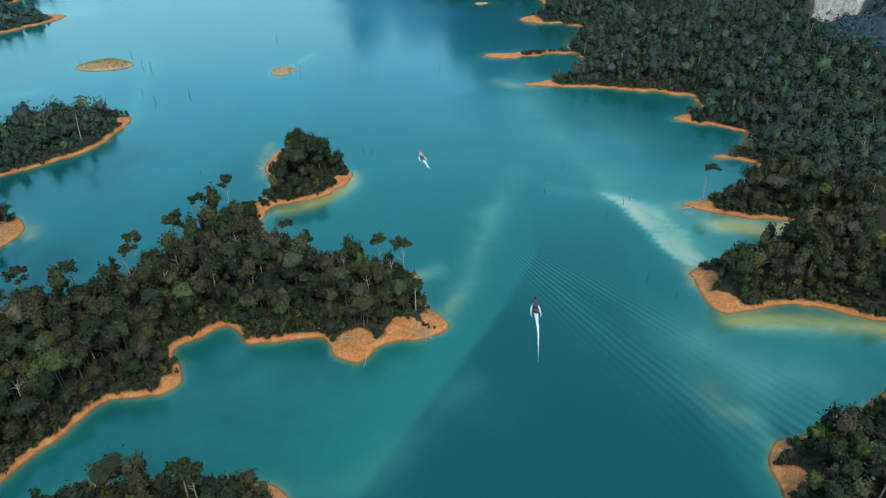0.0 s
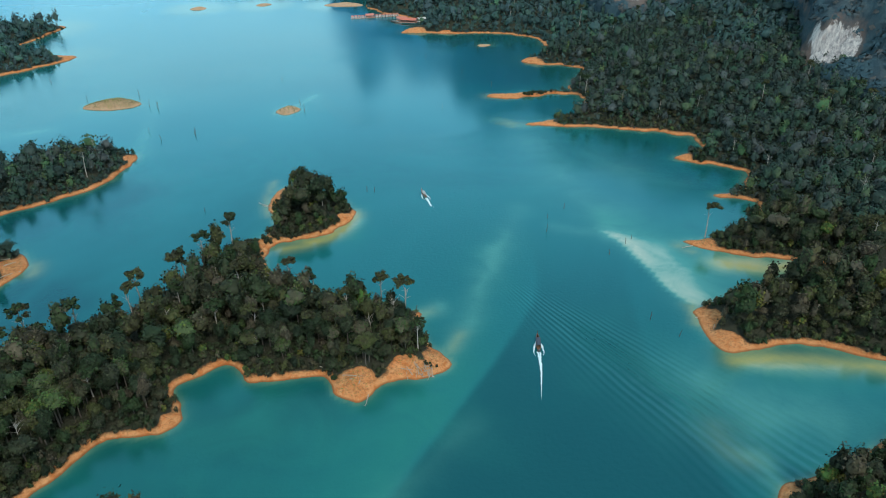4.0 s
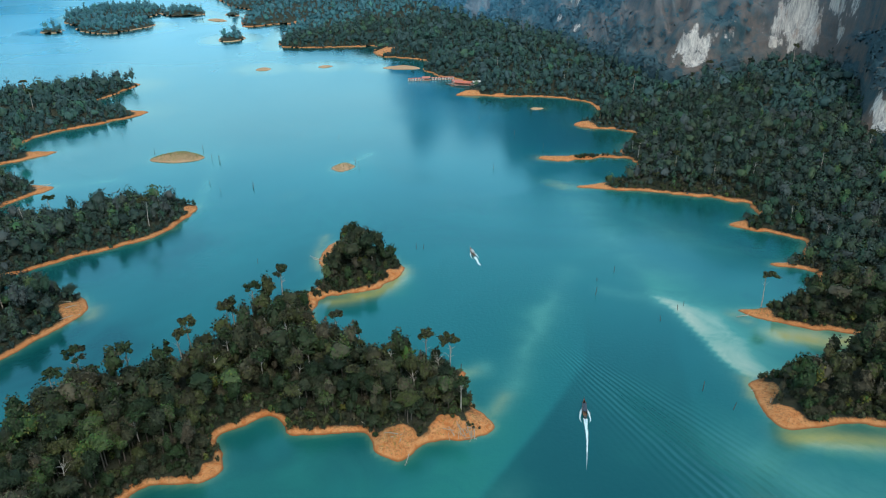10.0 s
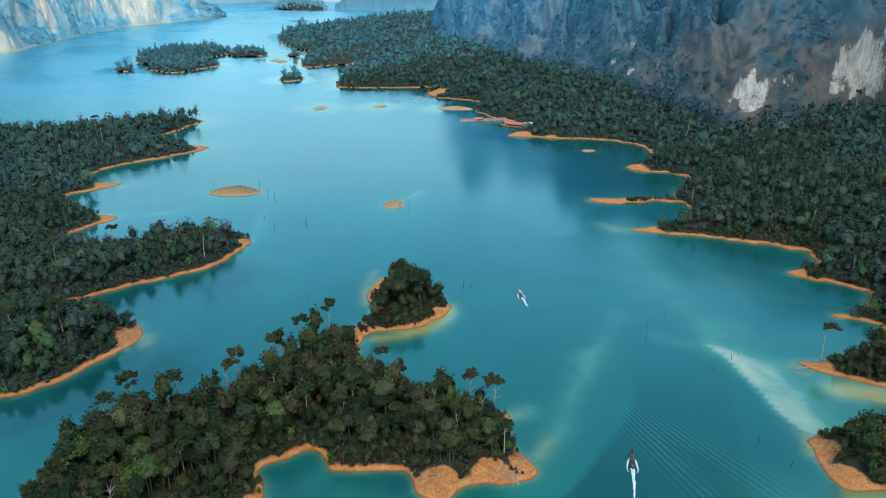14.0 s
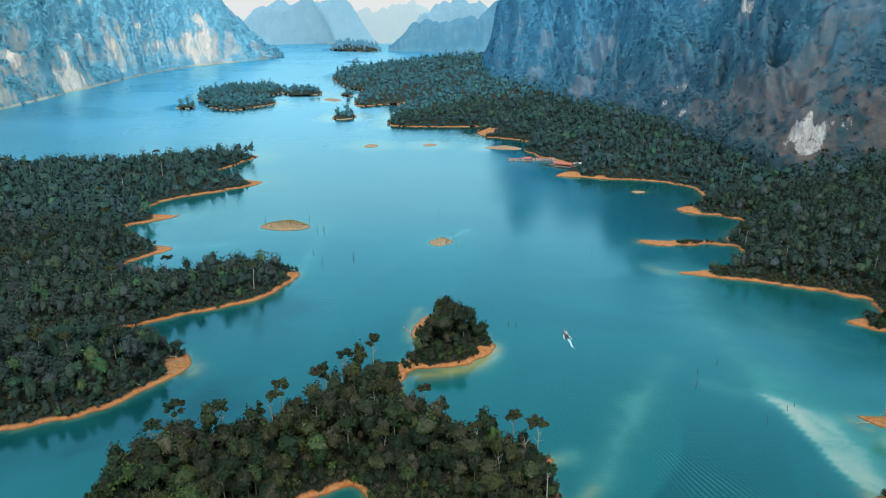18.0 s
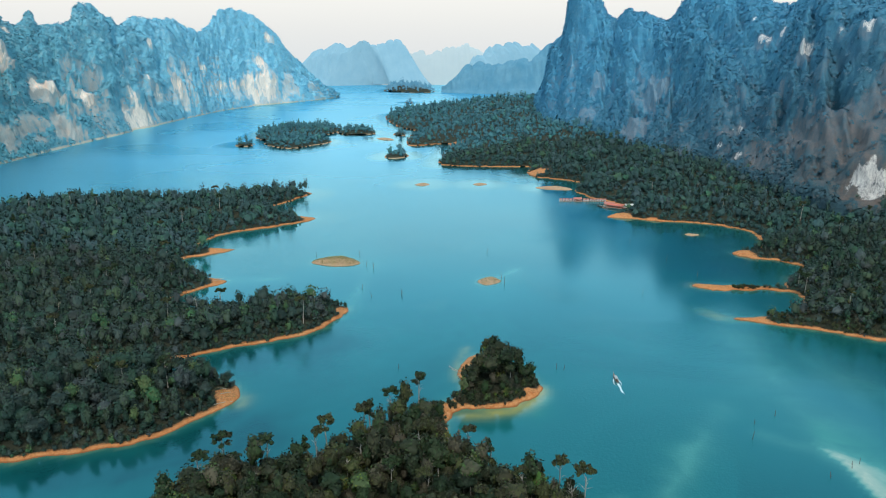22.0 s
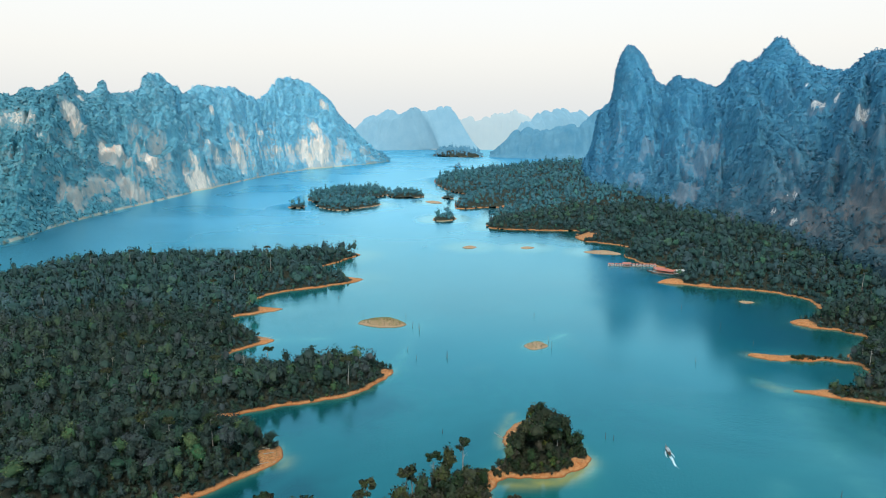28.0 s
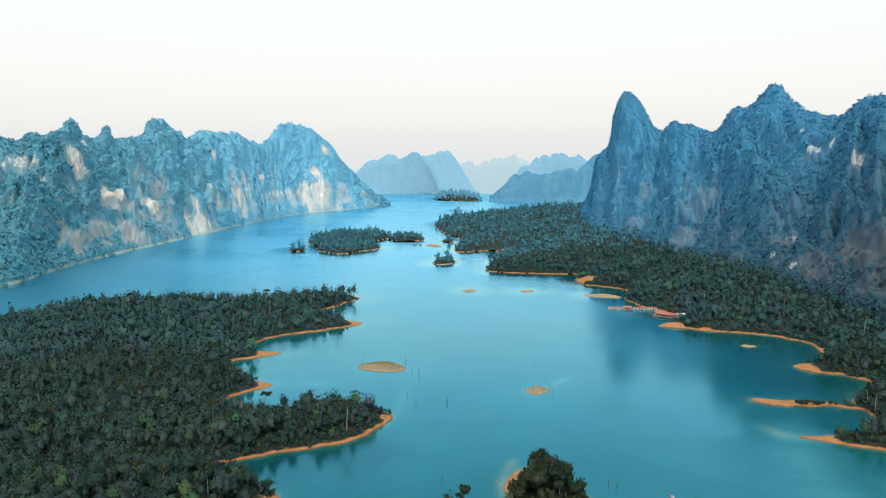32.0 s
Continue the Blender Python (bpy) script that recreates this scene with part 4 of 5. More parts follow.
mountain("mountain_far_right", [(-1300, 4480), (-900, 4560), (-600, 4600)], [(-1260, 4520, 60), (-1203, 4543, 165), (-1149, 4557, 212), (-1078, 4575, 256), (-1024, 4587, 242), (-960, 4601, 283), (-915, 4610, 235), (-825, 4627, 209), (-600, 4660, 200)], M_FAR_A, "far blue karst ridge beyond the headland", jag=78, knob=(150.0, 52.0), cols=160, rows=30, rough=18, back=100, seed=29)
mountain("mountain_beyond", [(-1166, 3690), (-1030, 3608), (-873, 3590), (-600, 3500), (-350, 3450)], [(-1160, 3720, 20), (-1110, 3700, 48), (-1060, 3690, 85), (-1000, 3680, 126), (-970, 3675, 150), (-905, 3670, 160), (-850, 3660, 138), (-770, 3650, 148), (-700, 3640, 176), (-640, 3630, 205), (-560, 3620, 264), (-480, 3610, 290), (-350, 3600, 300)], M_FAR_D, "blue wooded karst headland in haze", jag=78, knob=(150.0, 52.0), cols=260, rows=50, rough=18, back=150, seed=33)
mountain("mountain_behind", [(1500, -600), (1200, -1500), (0, -1900), (-1300, -1500), (-1700, -400)], [(1900, -700, 220), (1500, -1900, 300), (0, -2400, 260), (-1700, -1900, 310), (-2100, -500, 240)], M_ROCK_R, "wooded hills that close the lake behind", cols=120, rows=24, rough=30, back=200, seed=37)


# ---------------------------------------------------------------- trees
def icosahedron():
    p = (1 + 5 ** 0.5) / 2
    v = np.array([(-1, p, 0), (1, p, 0), (-1, -p, 0), (1, -p, 0), (0, -1, p), (0, 1, p), (0, -1, -p), (0, 1, -p), (p, 0, -1), (p, 0, 1), (-p, 0, -1), (-p, 0, 1)]) / math.hypot(1, p)
    f = np.array([(0, 11, 5), (0, 5, 1), (0, 1, 7), (0, 7, 10), (0, 10, 11), (1, 5, 9), (5, 11, 4), (11, 10, 2), (10, 7, 6), (7, 1, 8), (3, 9, 4), (3, 4, 2), (3, 2, 6), (3, 6, 8), (3, 8, 9), (4, 9, 5), (2, 4, 11), (6, 2, 10), (8, 6, 7), (9, 8, 1)])
    return v, f


ICO_V, ICO_F = icosahedron()


def unit(v):
    return v / np.maximum(np.linalg.norm(v, axis=-1, keepdims=True), 1e-9)


def subdivided():
    """The icosahedron with each face in four."""
    v, f, cut = [tuple(p) for p in ICO_V], [], {}

    def mid(a, b):
        key = (min(a, b), max(a, b))
        if key not in cut:
            m = (np.array(v[a]) + v[b]) / 2
            v.append(tuple(m / np.linalg.norm(m)))
            cut[key] = len(v) - 1
        return cut[key]
    for a, b, c in ICO_F:
        ab, bc, ca = mid(a, b), mid(b, c), mid(c, a)
        f += [(a, ab, ca), (b, bc, ab), (c, ca, bc), (ab, bc, ca)]
    return np.array(v), np.array(f)


BALL_V, BALL_F = subdivided()


def crown_form(rng, wide, low, top, bumps, leaves, leaf, dense=True, open_=0.0, under=1.0, soft=3.0):
    """Arrays of a crown: a lobed body under a loose coat of leaf tufts. Vertices, triangles, tint, soft normals."""
    low_swell = 0.46 if soft > 1.2 else 0.56
    way = unit(rng.normal(0, 1, (bumps, 3)) + (0, 0, 0.35))
    strength = rng.uniform(0.55, 1.0, bumps)

    def swell(d):
        return low_swell + (1.12 - low_swell) * (strength * np.exp(10.0 * (d @ way.T - 1))).max(1)
    half = (top - low) / 2
    shape = np.array((wide * rng.uniform(0.85, 1.15), wide * rng.uniform(0.85, 1.15), half))
    centre = np.array((rng.normal(0, 0.08) * wide, rng.normal(0, 0.08) * wide, low + half))
    bv, bf = (BALL_V, BALL_F) if dense else (ICO_V, ICO_F)
    body = bv * swell(bv)[:, None] * rng.uniform(0.80, 0.96, (len(bv), 1)) * (1 - open_)
    V, F, T = [body * shape + centre], [bf], [np.full(len(bv), -0.03)]
    N = [unit(bv / np.linalg.norm(bv / shape, axis=1, keepdims=True) / shape + (0, 0, 0.35 if soft > 1.2 else 0.6))]
    if leaves:
        d = unit(rng.normal(0, 1, (leaves, 3)) + (0, 0, 0.4))
        p = d * swell(d)[:, None] * rng.uniform(0.84 - open_ * 0.5, 1.14, (leaves, 1)) * shape + centre
        nrm = unit(d + (0, 0, 0.3) + rng.normal(0, 0.8, (leaves, 3)))
        e1 = unit(np.cross(nrm, rng.normal(0, 1, (leaves, 3))))
        e2 = np.cross(nrm, e1)
        size = leaf * rng.uniform(0.55, 1.35, (leaves, 1))
        tri = np.stack([p + e1 * size, p - e1 * size * 0.6 + e2 * size * 0.8, p - e1 * size * 0.5 - e2 * size * 0.9], 1).reshape(-1, 3)
        N.append(np.repeat(unit(0.35 * d + nrm + (0, 0, 0.35 if soft > 1.2 else 0.8)), 3, 0))
        V.append(tri), F.append(np.arange(leaves * 3).reshape(-1, 3) + len(bv)), T.append(np.repeat(rng.uniform(-0.05, 0.05, leaves), 3))
    V = np.vstack(V)
    mid = centre[2] - half * 0.2
    V[:, 2] = np.where(V[:, 2] < mid, mid + (V[:, 2] - mid) * under, V[:, 2])
    return V, np.vstack(F), np.concatenate(T), np.vstack(N)


def trunk_form(height, wide, rng, sides=6, forks=0, bend=0.04, limb=0.3):
    """Arrays of a tapered, slightly bent trunk with a few limbs."""
    V, F, n = [], [], 0

    def tube(pts, r0, r1):
        nonlocal n
        pts = np.array(pts)
        rings = []
        for i, p in enumerate(pts):
            r = r0 + (r1 - r0) * i / (len(pts) - 1)
            a = np.arange(sides) * 2 * math.pi / sides
            rings.append(np.stack([p[0] + r * np.cos(a), p[1] + r * np.sin(a), np.full(sides, p[2])], 1))
        V.append(np.vstack(rings))
        for i in range(len(pts) - 1):
            for j in range(sides):
                a, b = n + i * sides + j, n + i * sides + (j + 1) % sides
                F.append((a, b, b + sides)), F.append((a, b + sides, a + sides))
        n += sides * len(pts)
    lean = rng.normal(0, bend, 2) * height
    line = [(lean[0] * t ** 2, lean[1] * t ** 2, height * t - 0.4) for t in (0, 0.33, 0.66, 1)]
    tube(line, wide * 1.5, wide * 0.6)
    for k in range(forks):
        a, t = rng.uniform(0, 6.28), rng.uniform(0.66, 0.95)
        s = np.array((lean[0] * t * t, lean[1] * t * t, height * t - 0.4))
        e = s + np.array((math.cos(a), math.sin(a), rng.uniform(0.5, 1.1))) * height * limb * rng.uniform(0.6, 1.0)
        tube([s, (s + e) / 2 + (0, 0, 0.2), e], wide * 0.5, wide * 0.12)
    return np.vstack(V), np.array(F)


# kinds of crown: wide, low, top, lobes
KINDS = {"dome": (3.9, 3.5, 10.5, 11), "tall": (3.0, 5.0, 14.5, 11), "bush": (2.4, -0.8, 4.0, 9), "broad": (5.2, 6.5, 13.0, 15), "rounded": (3.0, 3.5, 11.5, 9), "slender": (2.0, 2.5, 11.5, 8)}
NAMES = list(KINDS)
SHARE = [0.27, 0.2, 0.13, 0.12, 0.18, 0.1]
DETAIL = {0: (680, 0.34, True, 0.0), 1: (230, 0.44, True, 0.06), 2: (90, 0.58, False, 0.16), 3: (40, 0.82, False, 0.18), 4: (18, 1.2, False, 0.2)}


def forms(detail, seed):
    rng = np.random.default_rng(seed)
    leaves, leaf, dense, loose = DETAIL[detail]
    return {k: [crown_form(rng, w * (1, 1.05, 1.12, 1.15, 1.2)[detail], lo * (1 if detail < 2 else 0.45), to if detail < 2 else 0.8 * to + 2.0, nb, leaves, leaf, dense, loose, 1.0, (3.0, 3.0, 1.0, 0.8, 0.7)[detail]) for _ in range(4)] for k, (w, lo, to, nb) in KINDS.items()}


FORMS = {d: forms(d, 50 + d) for d in DETAIL}


def under_massif(x, y):
    """True behind the foot of the steep wall, where no wood of the shore stands."""
    _, mx, my = RIGHT_M[:3]
    loop = np.concatenate([np.stack([mx[9], my[9]], 1)[::8], np.stack([mx[-1], my[-1]], 1)[::-8]])
    inside = np.zeros(x.shape, bool)
    for (ax, ay), (bx, by) in zip(loop, np.roll(loop, -1, 0)):
        if ay != by:
            inside ^= ((ay > y) != (by > y)) & (x < (bx - ax) * (y - ay) / (by - ay) + ax)
    return inside


def scatter(land, step, seed, lo=0, hi=1e9, edge=2.1, box=None):
    """Places for trees on a land, one a cell, at distances lo to hi from the origin: x, y, ground, metres inland."""
    rng = np.random.default_rng(seed)
    x0, y0, x1, y1 = box or (*land.line.min(0), *land.line.max(0))
    gx, gy = np.meshgrid(np.arange(x0, x1, step), np.arange(y0, y1, step))
    x, y = gx.ravel() + rng.uniform(-0.48, 0.48, gx.size) * step, gy.ravel() + rng.uniform(-0.48, 0.48, gx.size) * step
    r, az = np.hypot(x, y), np.degrees(np.arctan2(x, y))
    r = r + (fbm(x, y, 90, 3, 70) - 0.5) * np.where((lo > 0) | (hi < 1e8), 240, 0) * np.clip(r / 700, 0.3, 1.5)
    ok = (r >= max(lo, 122)) & (r < hi) & (az > -58) & (az < np.where(r < 330, 48, 36))
    x, y = x[ok], y[ok]
    d = land.inland(x, y)
    ok = (d > edge) & ~bare(x, y)
    if land is RIGHT:
        ok &= ~under_massif(x, y)
    x, y, d = x[ok], y[ok], d[ok]
    return x, y, land.height(x, y, d), d


def tints(x, y, rng):
    """A crown's place on the colour scale: patches of like colour, with strays."""
    t = 0.62 * fbm(x, y, 34, 3, 60) + 0.55 * rng.random(len(x)) - 0.08
    return np.clip(np.where(rng.random(len(x)) < 0.20, rng.uniform(0.6, 1.0, len(x)), t * 0.9), 0, 1)


def forest(name, places, detail, mat, seed, label, grow=1.0, kinds=None):
    """One mesh of many crowns: woods that nobody could count."""
    rng = np.random.default_rng(seed)
    x, y, z, d = places
    n = len(x)
    if not n:
        return None
    tint = tints(x, y, rng)
    V, F, T, N, m = [], [], [], [], 0
    pick = rng.choice(len(NAMES), n, p=kinds or SHARE)
    pick = np.where((d < 5.5) & (rng.random(n) < 0.75), NAMES.index("bush"), pick)
    var = rng.integers(0, 4, n)
    turn = rng.uniform(0, 6.283, n)
    sink = np.where(pick == NAMES.index("bush"), 0, np.where(detail >= 3, 4.2, (2.6 + (detail == 2) * 1.0) * sstep(14, 5, d) + (detail == 2) * 1.5))
    size = grow * (0.66 + 0.8 * rng.random(n) ** 1.6) * (0.74 + 0.26 * sstep(3, 14, d))
    for k in range(len(NAMES)):
        for w in range(4):
            sel = np.nonzero((pick == k) & (var == w))[0]
            if not len(sel):
                continue
            fv, ff, ft, fn = FORMS[detail][NAMES[k]][w]
            c, s = np.cos(turn[sel])[:, None], np.sin(turn[sel])[:, None]
            sc = size[sel][:, None]
            tall = sc * rng.uniform(0.8, 1.4, (len(sel), 1))
            P = np.stack([(fv[:, 0] * c - fv[:, 1] * s) * sc + x[sel][:, None], (fv[:, 0] * s + fv[:, 1] * c) * sc + y[sel][:, None], fv[:, 2] * tall + (z[sel] - sink[sel])[:, None]], -1)
            V.append(P.reshape(-1, 3))
            facing = np.stack([fn[:, 0] * c - fn[:, 1] * s, fn[:, 0] * s + fn[:, 1] * c, fn[:, 2] + 0 * s], -1)
            N.append(facing.reshape(-1, 3))
            F.append((ff[None] + (np.arange(len(sel)) * len(fv))[:, None, None] + m).reshape(-1, 3))
            T.append(np.clip(tint[sel][:, None] + ft[None], 0.01, 0.99).ravel())
            m += len(sel) * len(fv)
    me = make_mesh(name, np.vstack(V), np.vstack(F), [("tint", np.concatenate(T))], smooth=True)
    me.normals_split_custom_set_from_vertices(np.vstack(N).astype(np.float32))
    return put(name, me, mat, None, label, "forest", kind="stuff")


# single trees on the main island: built once a form, then copied
def tree_prototypes():
    rng = np.random.default_rng(77)
    out = []
    for k in NAMES:
        for w in range(3):
            v, f, t, nv = FORMS[0][k][w]
            top = KINDS[k][2]
            root = new("tree")
            tv, tf = trunk_form(top * 0.7, 0.2, rng, 5, 2, 0.03)
            put("trunk", make_mesh("trunk", tv, tf, smooth=True), M_BARK_DARK, root)
            me = make_mesh("crown", v, f, [("tint", t)], smooth=True)
            me.normals_split_custom_set_from_vertices(nv.astype(np.float32))
            put("crown", me, M_LEAF_ONE, root)
            out.append((k, root))
    return out


def emergent_prototypes():
    """Tall pale-trunked trees with an uneven crown of loose clumps: flat, tiered, one-sided or upright."""
    rng = np.random.default_rng(91)
    out = []
    for w in range(8):
        h = (17.0, 19.5, 15.0, 20.5, 17.5, 18.5, 16.0, 19.0)[w]
        flat = (0.35, 0.8, 0.5, 0.3, 1.5, 0.6, 1.7, 0.45)[w]      # how tall the crown is for its width
        span = (4.2, 3.2, 3.6, 4.6, 2.2, 3.4, 2.0, 4.0)[w]
        off = rng.normal(0, 0.7, 2)
        root = new("tall_tree")
        tv, tf = trunk_form(h, 0.27, rng, 6, 7, 0.03, 0.15)
        put("trunk", make_mesh("trunk", tv, tf, smooth=True), M_BARK, root, "tall pale bare trunk")
        V, F, T, N, n = [], [], [], [], 0
        count = 14 + w % 4
        for k in range(count):
            a, far = k * 2.4 + rng.uniform(-0.6, 0.6), span * (k / count) ** 0.55 * rng.uniform(0.7, 1.1)
            up = h + 0.6 + span * flat * (0.7 - 1.5 * k / count * (flat > 1) - 0.5 * (far / span) ** 2) + rng.uniform(-0.6, 0.6) - (2.2 if flat > 0.55 and k % 3 == 2 else 0)
            v, f, t, nv = crown_form(rng, rng.uniform(1.2, 2.0), up - rng.uniform(0.9, 1.6), up + rng.uniform(1.0, 1.7), 6, 95, 0.42, False, 0.14, 0.9)
            V.append(v + (far * math.cos(a) + off[0], far * math.sin(a) + off[1], 0)), F.append(f + n), N.append(nv)
            T.append(t + (0.46, 0.62, 0.45, 0.66, 0.40, 0.50, 0.47, 0.60)[w] + rng.uniform(-0.05, 0.05))
            n += len(v)
        me = make_mesh("crown", np.vstack(V), np.vstack(F), [("tint", np.concatenate(T))], smooth=True)
        me.normals_split_custom_set_from_vertices(np.vstack(N).astype(np.float32))
        put("crown", me, M_LEAF, root, "open uneven crown of small leaf clumps")
        out.append(root)
    return out


def bare_prototypes():
    rng = np.random.default_rng(95)
    out = []
    for w in range(3):
        root = new("bare_tree")
        tv, tf = trunk_form(11 + w, 0.13, rng, 5, 11, 0.05, 0.26)
        put("trunk", make_mesh("trunk", tv, tf, smooth=True), M_BARK, root, "leafless grey trunk and limbs")
        out.append(root)
    return out


def on(land, x, y):
    d = land.inland(np.array([x], float), np.array([y], float))
    return float(land.height(np.array([x], float), np.array([y], float), d)[0])


TREES, TALL, DEAD = tree_prototypes(), emergent_prototypes(), bare_prototypes()
X, Y, Z, D = scatter(MAIN, 3.9, 5)
order = np.argsort(np.hypot(X, Y) + 40 * (Y > 300))
near, rest = order[:290], order[290:]
rng = np.random.default_rng(12)
by_kind = {k: [r for n, r in TREES if n == k] for k in NAMES}
for i in near:
    k = "bush" if D[i] < 5.5 and rng.random() < 0.75 else NAMES[rng.choice(6, p=SHARE)]
    o = copy_thing(by_kind[k][rng.integers(3)], pose(X[i], Y[i], Z[i] - (0 if k == "bush" else 2.6 * float(sstep(14, 5, D[i]))), 0, 0, rng.uniform(0, 360)))
    s = rng.uniform(0.7, 1.35) * (0.74 + 0.26 * float(sstep(3, 14, D[i])))
    o.scale = (s, s, s * rng.uniform(0.9, 1.2))
    tagged(o, "low bushy shrub with dense dark leaves" if k == "bush" else "jungle tree with a dense rounded dark green crown", "shrub" if k == "bush" else "tree", "trees of the main island")
forest("forest_island", (X[rest], Y[rest], Z[rest], D[rest]), 0 if len(rest) < 400 else 1, M_LEAF, 31, "dense dry-season jungle on the back of the island")

def undergrowth(name, land, step, detail, mat, seed, lo=0, hi=1e9, inner=0.3, rim=9):
    """Low shrubs that fill the wood's floor and its edge down to the bank."""
    x, y, z, d = scatter(land, step, seed, lo, hi, edge=1.25)
    keep = (d < rim) | (np.random.default_rng(seed).random(len(x)) < inner)
    forest(name, (x[keep], y[keep], z[keep], np.maximum(d[keep], 6)), detail, mat, seed, "low shrubs and creepers under the jungle edge", 0.72, [0, 0, 1, 0, 0, 0])


undergrowth("undergrowth_island", MAIN, 2.4, 2, M_LEAF, 81)
undergrowth("undergrowth_right", RIGHT, 3.0, 3, M_LEAF, 82, 0, 560)
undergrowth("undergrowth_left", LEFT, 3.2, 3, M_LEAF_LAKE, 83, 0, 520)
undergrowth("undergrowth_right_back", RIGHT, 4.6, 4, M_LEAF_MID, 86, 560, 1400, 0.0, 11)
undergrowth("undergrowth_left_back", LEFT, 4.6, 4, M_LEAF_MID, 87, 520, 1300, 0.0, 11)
undergrowth("undergrowth_lower_island", LOW, 2.6, 2, M_LEAF, 84)
undergrowth("undergrowth_lower_headland", RNEAR, 2.6, 2, M_LEAF, 85)

# tall trees: ground place and size
TALL_AT = [(MAIN, -118, 290, 1.05), (MAIN, -108, 304, 1.1), (MAIN, -113, 299, 0.9), (MAIN, -124, 268, 1.0), (MAIN, -121, 271, 1.05), (MAIN, -132, 248, 1.1), (MAIN, -138, 238, 0.85), (MAIN, -133, 240, 0.9), (MAIN, -151, 228, 1.1), (MAIN, -168, 222, 1.15), (MAIN, -176, 214, 1.0), (MAIN, -72, 270, 0.8), (MAIN, -60, 262, 0.85), (MAIN, -28, 251, 0.95), (MAIN, -36, 250, 0.8), (MAIN, -17, 242, 1.0),
           (MAIN, -95, 232, 0.9), (MAIN, -112, 240, 0.95), (MAIN, -62, 236, 0.9), (MAIN, -90, 255, 0.9), (MAIN, -140, 200, 0.95), (MAIN, -42, 236, 0.85), (MAIN, -118, 222, 0.8), (MAIN, -78, 228, 0.78), (MAIN, -128, 190, 0.8), (MAIN, -103, 262, 0.8), (MAIN, -150, 178, 0.85), (MAIN, -55, 226, 0.72), (MAIN, -84, 244, 0.75), (MAIN, -70, 352, 0.62), (MAIN, -80, 362, 0.7), (RIGHT, 140, 326, 0.9), (RIGHT, 118, 571, 0.9)]
# the forms themselves stand among the others
k_ = 0
for land, x, y, s in TALL_AT:
    root = TALL[(k_ * 5) % 8]
    k_ += 1
    o = copy_thing(root, pose(x, y, on(land, x, y), 0, 0, 57 * k_))
    o.scale = (s, s, s)
    tagged(o, "tall emergent tree with a pale trunk and umbrella crown", "tree", "emergent trees")
rng = np.random.default_rng(14)
for land, step, lo, hi, share, seed in ((LEFT, 26, 0, 560, 0.5, 61), (RIGHT, 24, 0, 620, 0.55, 62), (LEFT, 46, 560, 900, 0.5, 63), (RIGHT, 46, 620, 950, 0.6, 64), (MAIN, 17, 0, 900, 0.35, 67), (LOW, 22, 0, 900, 0.8, 65), (RNEAR, 20, 0, 900, 0.5, 66)):
    X, Y, Z, D = scatter(land, step, seed, lo, hi, edge=8)
    for i in range(len(X)):
        if rng.random() > share:
            continue
        dead = rng.random() < (0.75 if land is MAIN else 0.25)
        o = copy_thing(DEAD[rng.integers(3)] if dead else TALL[rng.integers(8)], pose(X[i], Y[i], Z[i], 0, 0, rng.uniform(0, 360)))
        s = rng.uniform(0.72, 1.0) * (1.15 if dead else 1)
        o.scale = (s, s, s)
        if dead:
            tagged(o, "leafless grey tree above the jungle canopy", "tree", "bare trees")
        else:
            tagged(o, "tall emergent tree with a pale trunk and umbrella crown", "tree", "emergent trees")
for root in [r for _, r in TREES] + TALL + DEAD:
    for o in list(root.children):
        bpy.data.objects.remove(o)
    bpy.data.objects.remove(root)

forest("forest_lower_island", scatter(LOW, 3.7, 21, hi=175), 1, M_LEAF, 22, "dense jungle on the small near island")
forest("forest_lower_headland", scatter(RNEAR, 3.7, 23), 1, M_LEAF, 24, "dense jungle on the near headland")
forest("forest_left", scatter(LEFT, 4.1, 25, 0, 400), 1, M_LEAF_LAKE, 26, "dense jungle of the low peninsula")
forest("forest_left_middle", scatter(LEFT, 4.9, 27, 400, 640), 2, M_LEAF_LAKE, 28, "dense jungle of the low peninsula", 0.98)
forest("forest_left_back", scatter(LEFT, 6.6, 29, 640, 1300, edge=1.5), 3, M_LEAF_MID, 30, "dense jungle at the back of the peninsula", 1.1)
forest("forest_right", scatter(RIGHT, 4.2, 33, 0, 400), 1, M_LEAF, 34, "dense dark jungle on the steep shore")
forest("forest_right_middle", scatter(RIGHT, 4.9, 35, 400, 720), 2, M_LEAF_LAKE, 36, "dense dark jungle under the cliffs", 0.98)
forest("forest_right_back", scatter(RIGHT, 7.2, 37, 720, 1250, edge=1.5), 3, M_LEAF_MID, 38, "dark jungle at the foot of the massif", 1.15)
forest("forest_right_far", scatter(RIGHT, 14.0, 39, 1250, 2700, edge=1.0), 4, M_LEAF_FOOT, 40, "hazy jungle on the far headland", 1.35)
for n_, l_ in ISLETS.items():
    r_ = float(np.hypot(*l_.line.mean(0)))
    if l_.hill >= 3:
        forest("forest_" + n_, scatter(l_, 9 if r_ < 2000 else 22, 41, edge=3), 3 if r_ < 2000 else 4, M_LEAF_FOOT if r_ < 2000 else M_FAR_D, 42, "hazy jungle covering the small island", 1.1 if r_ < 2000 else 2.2)


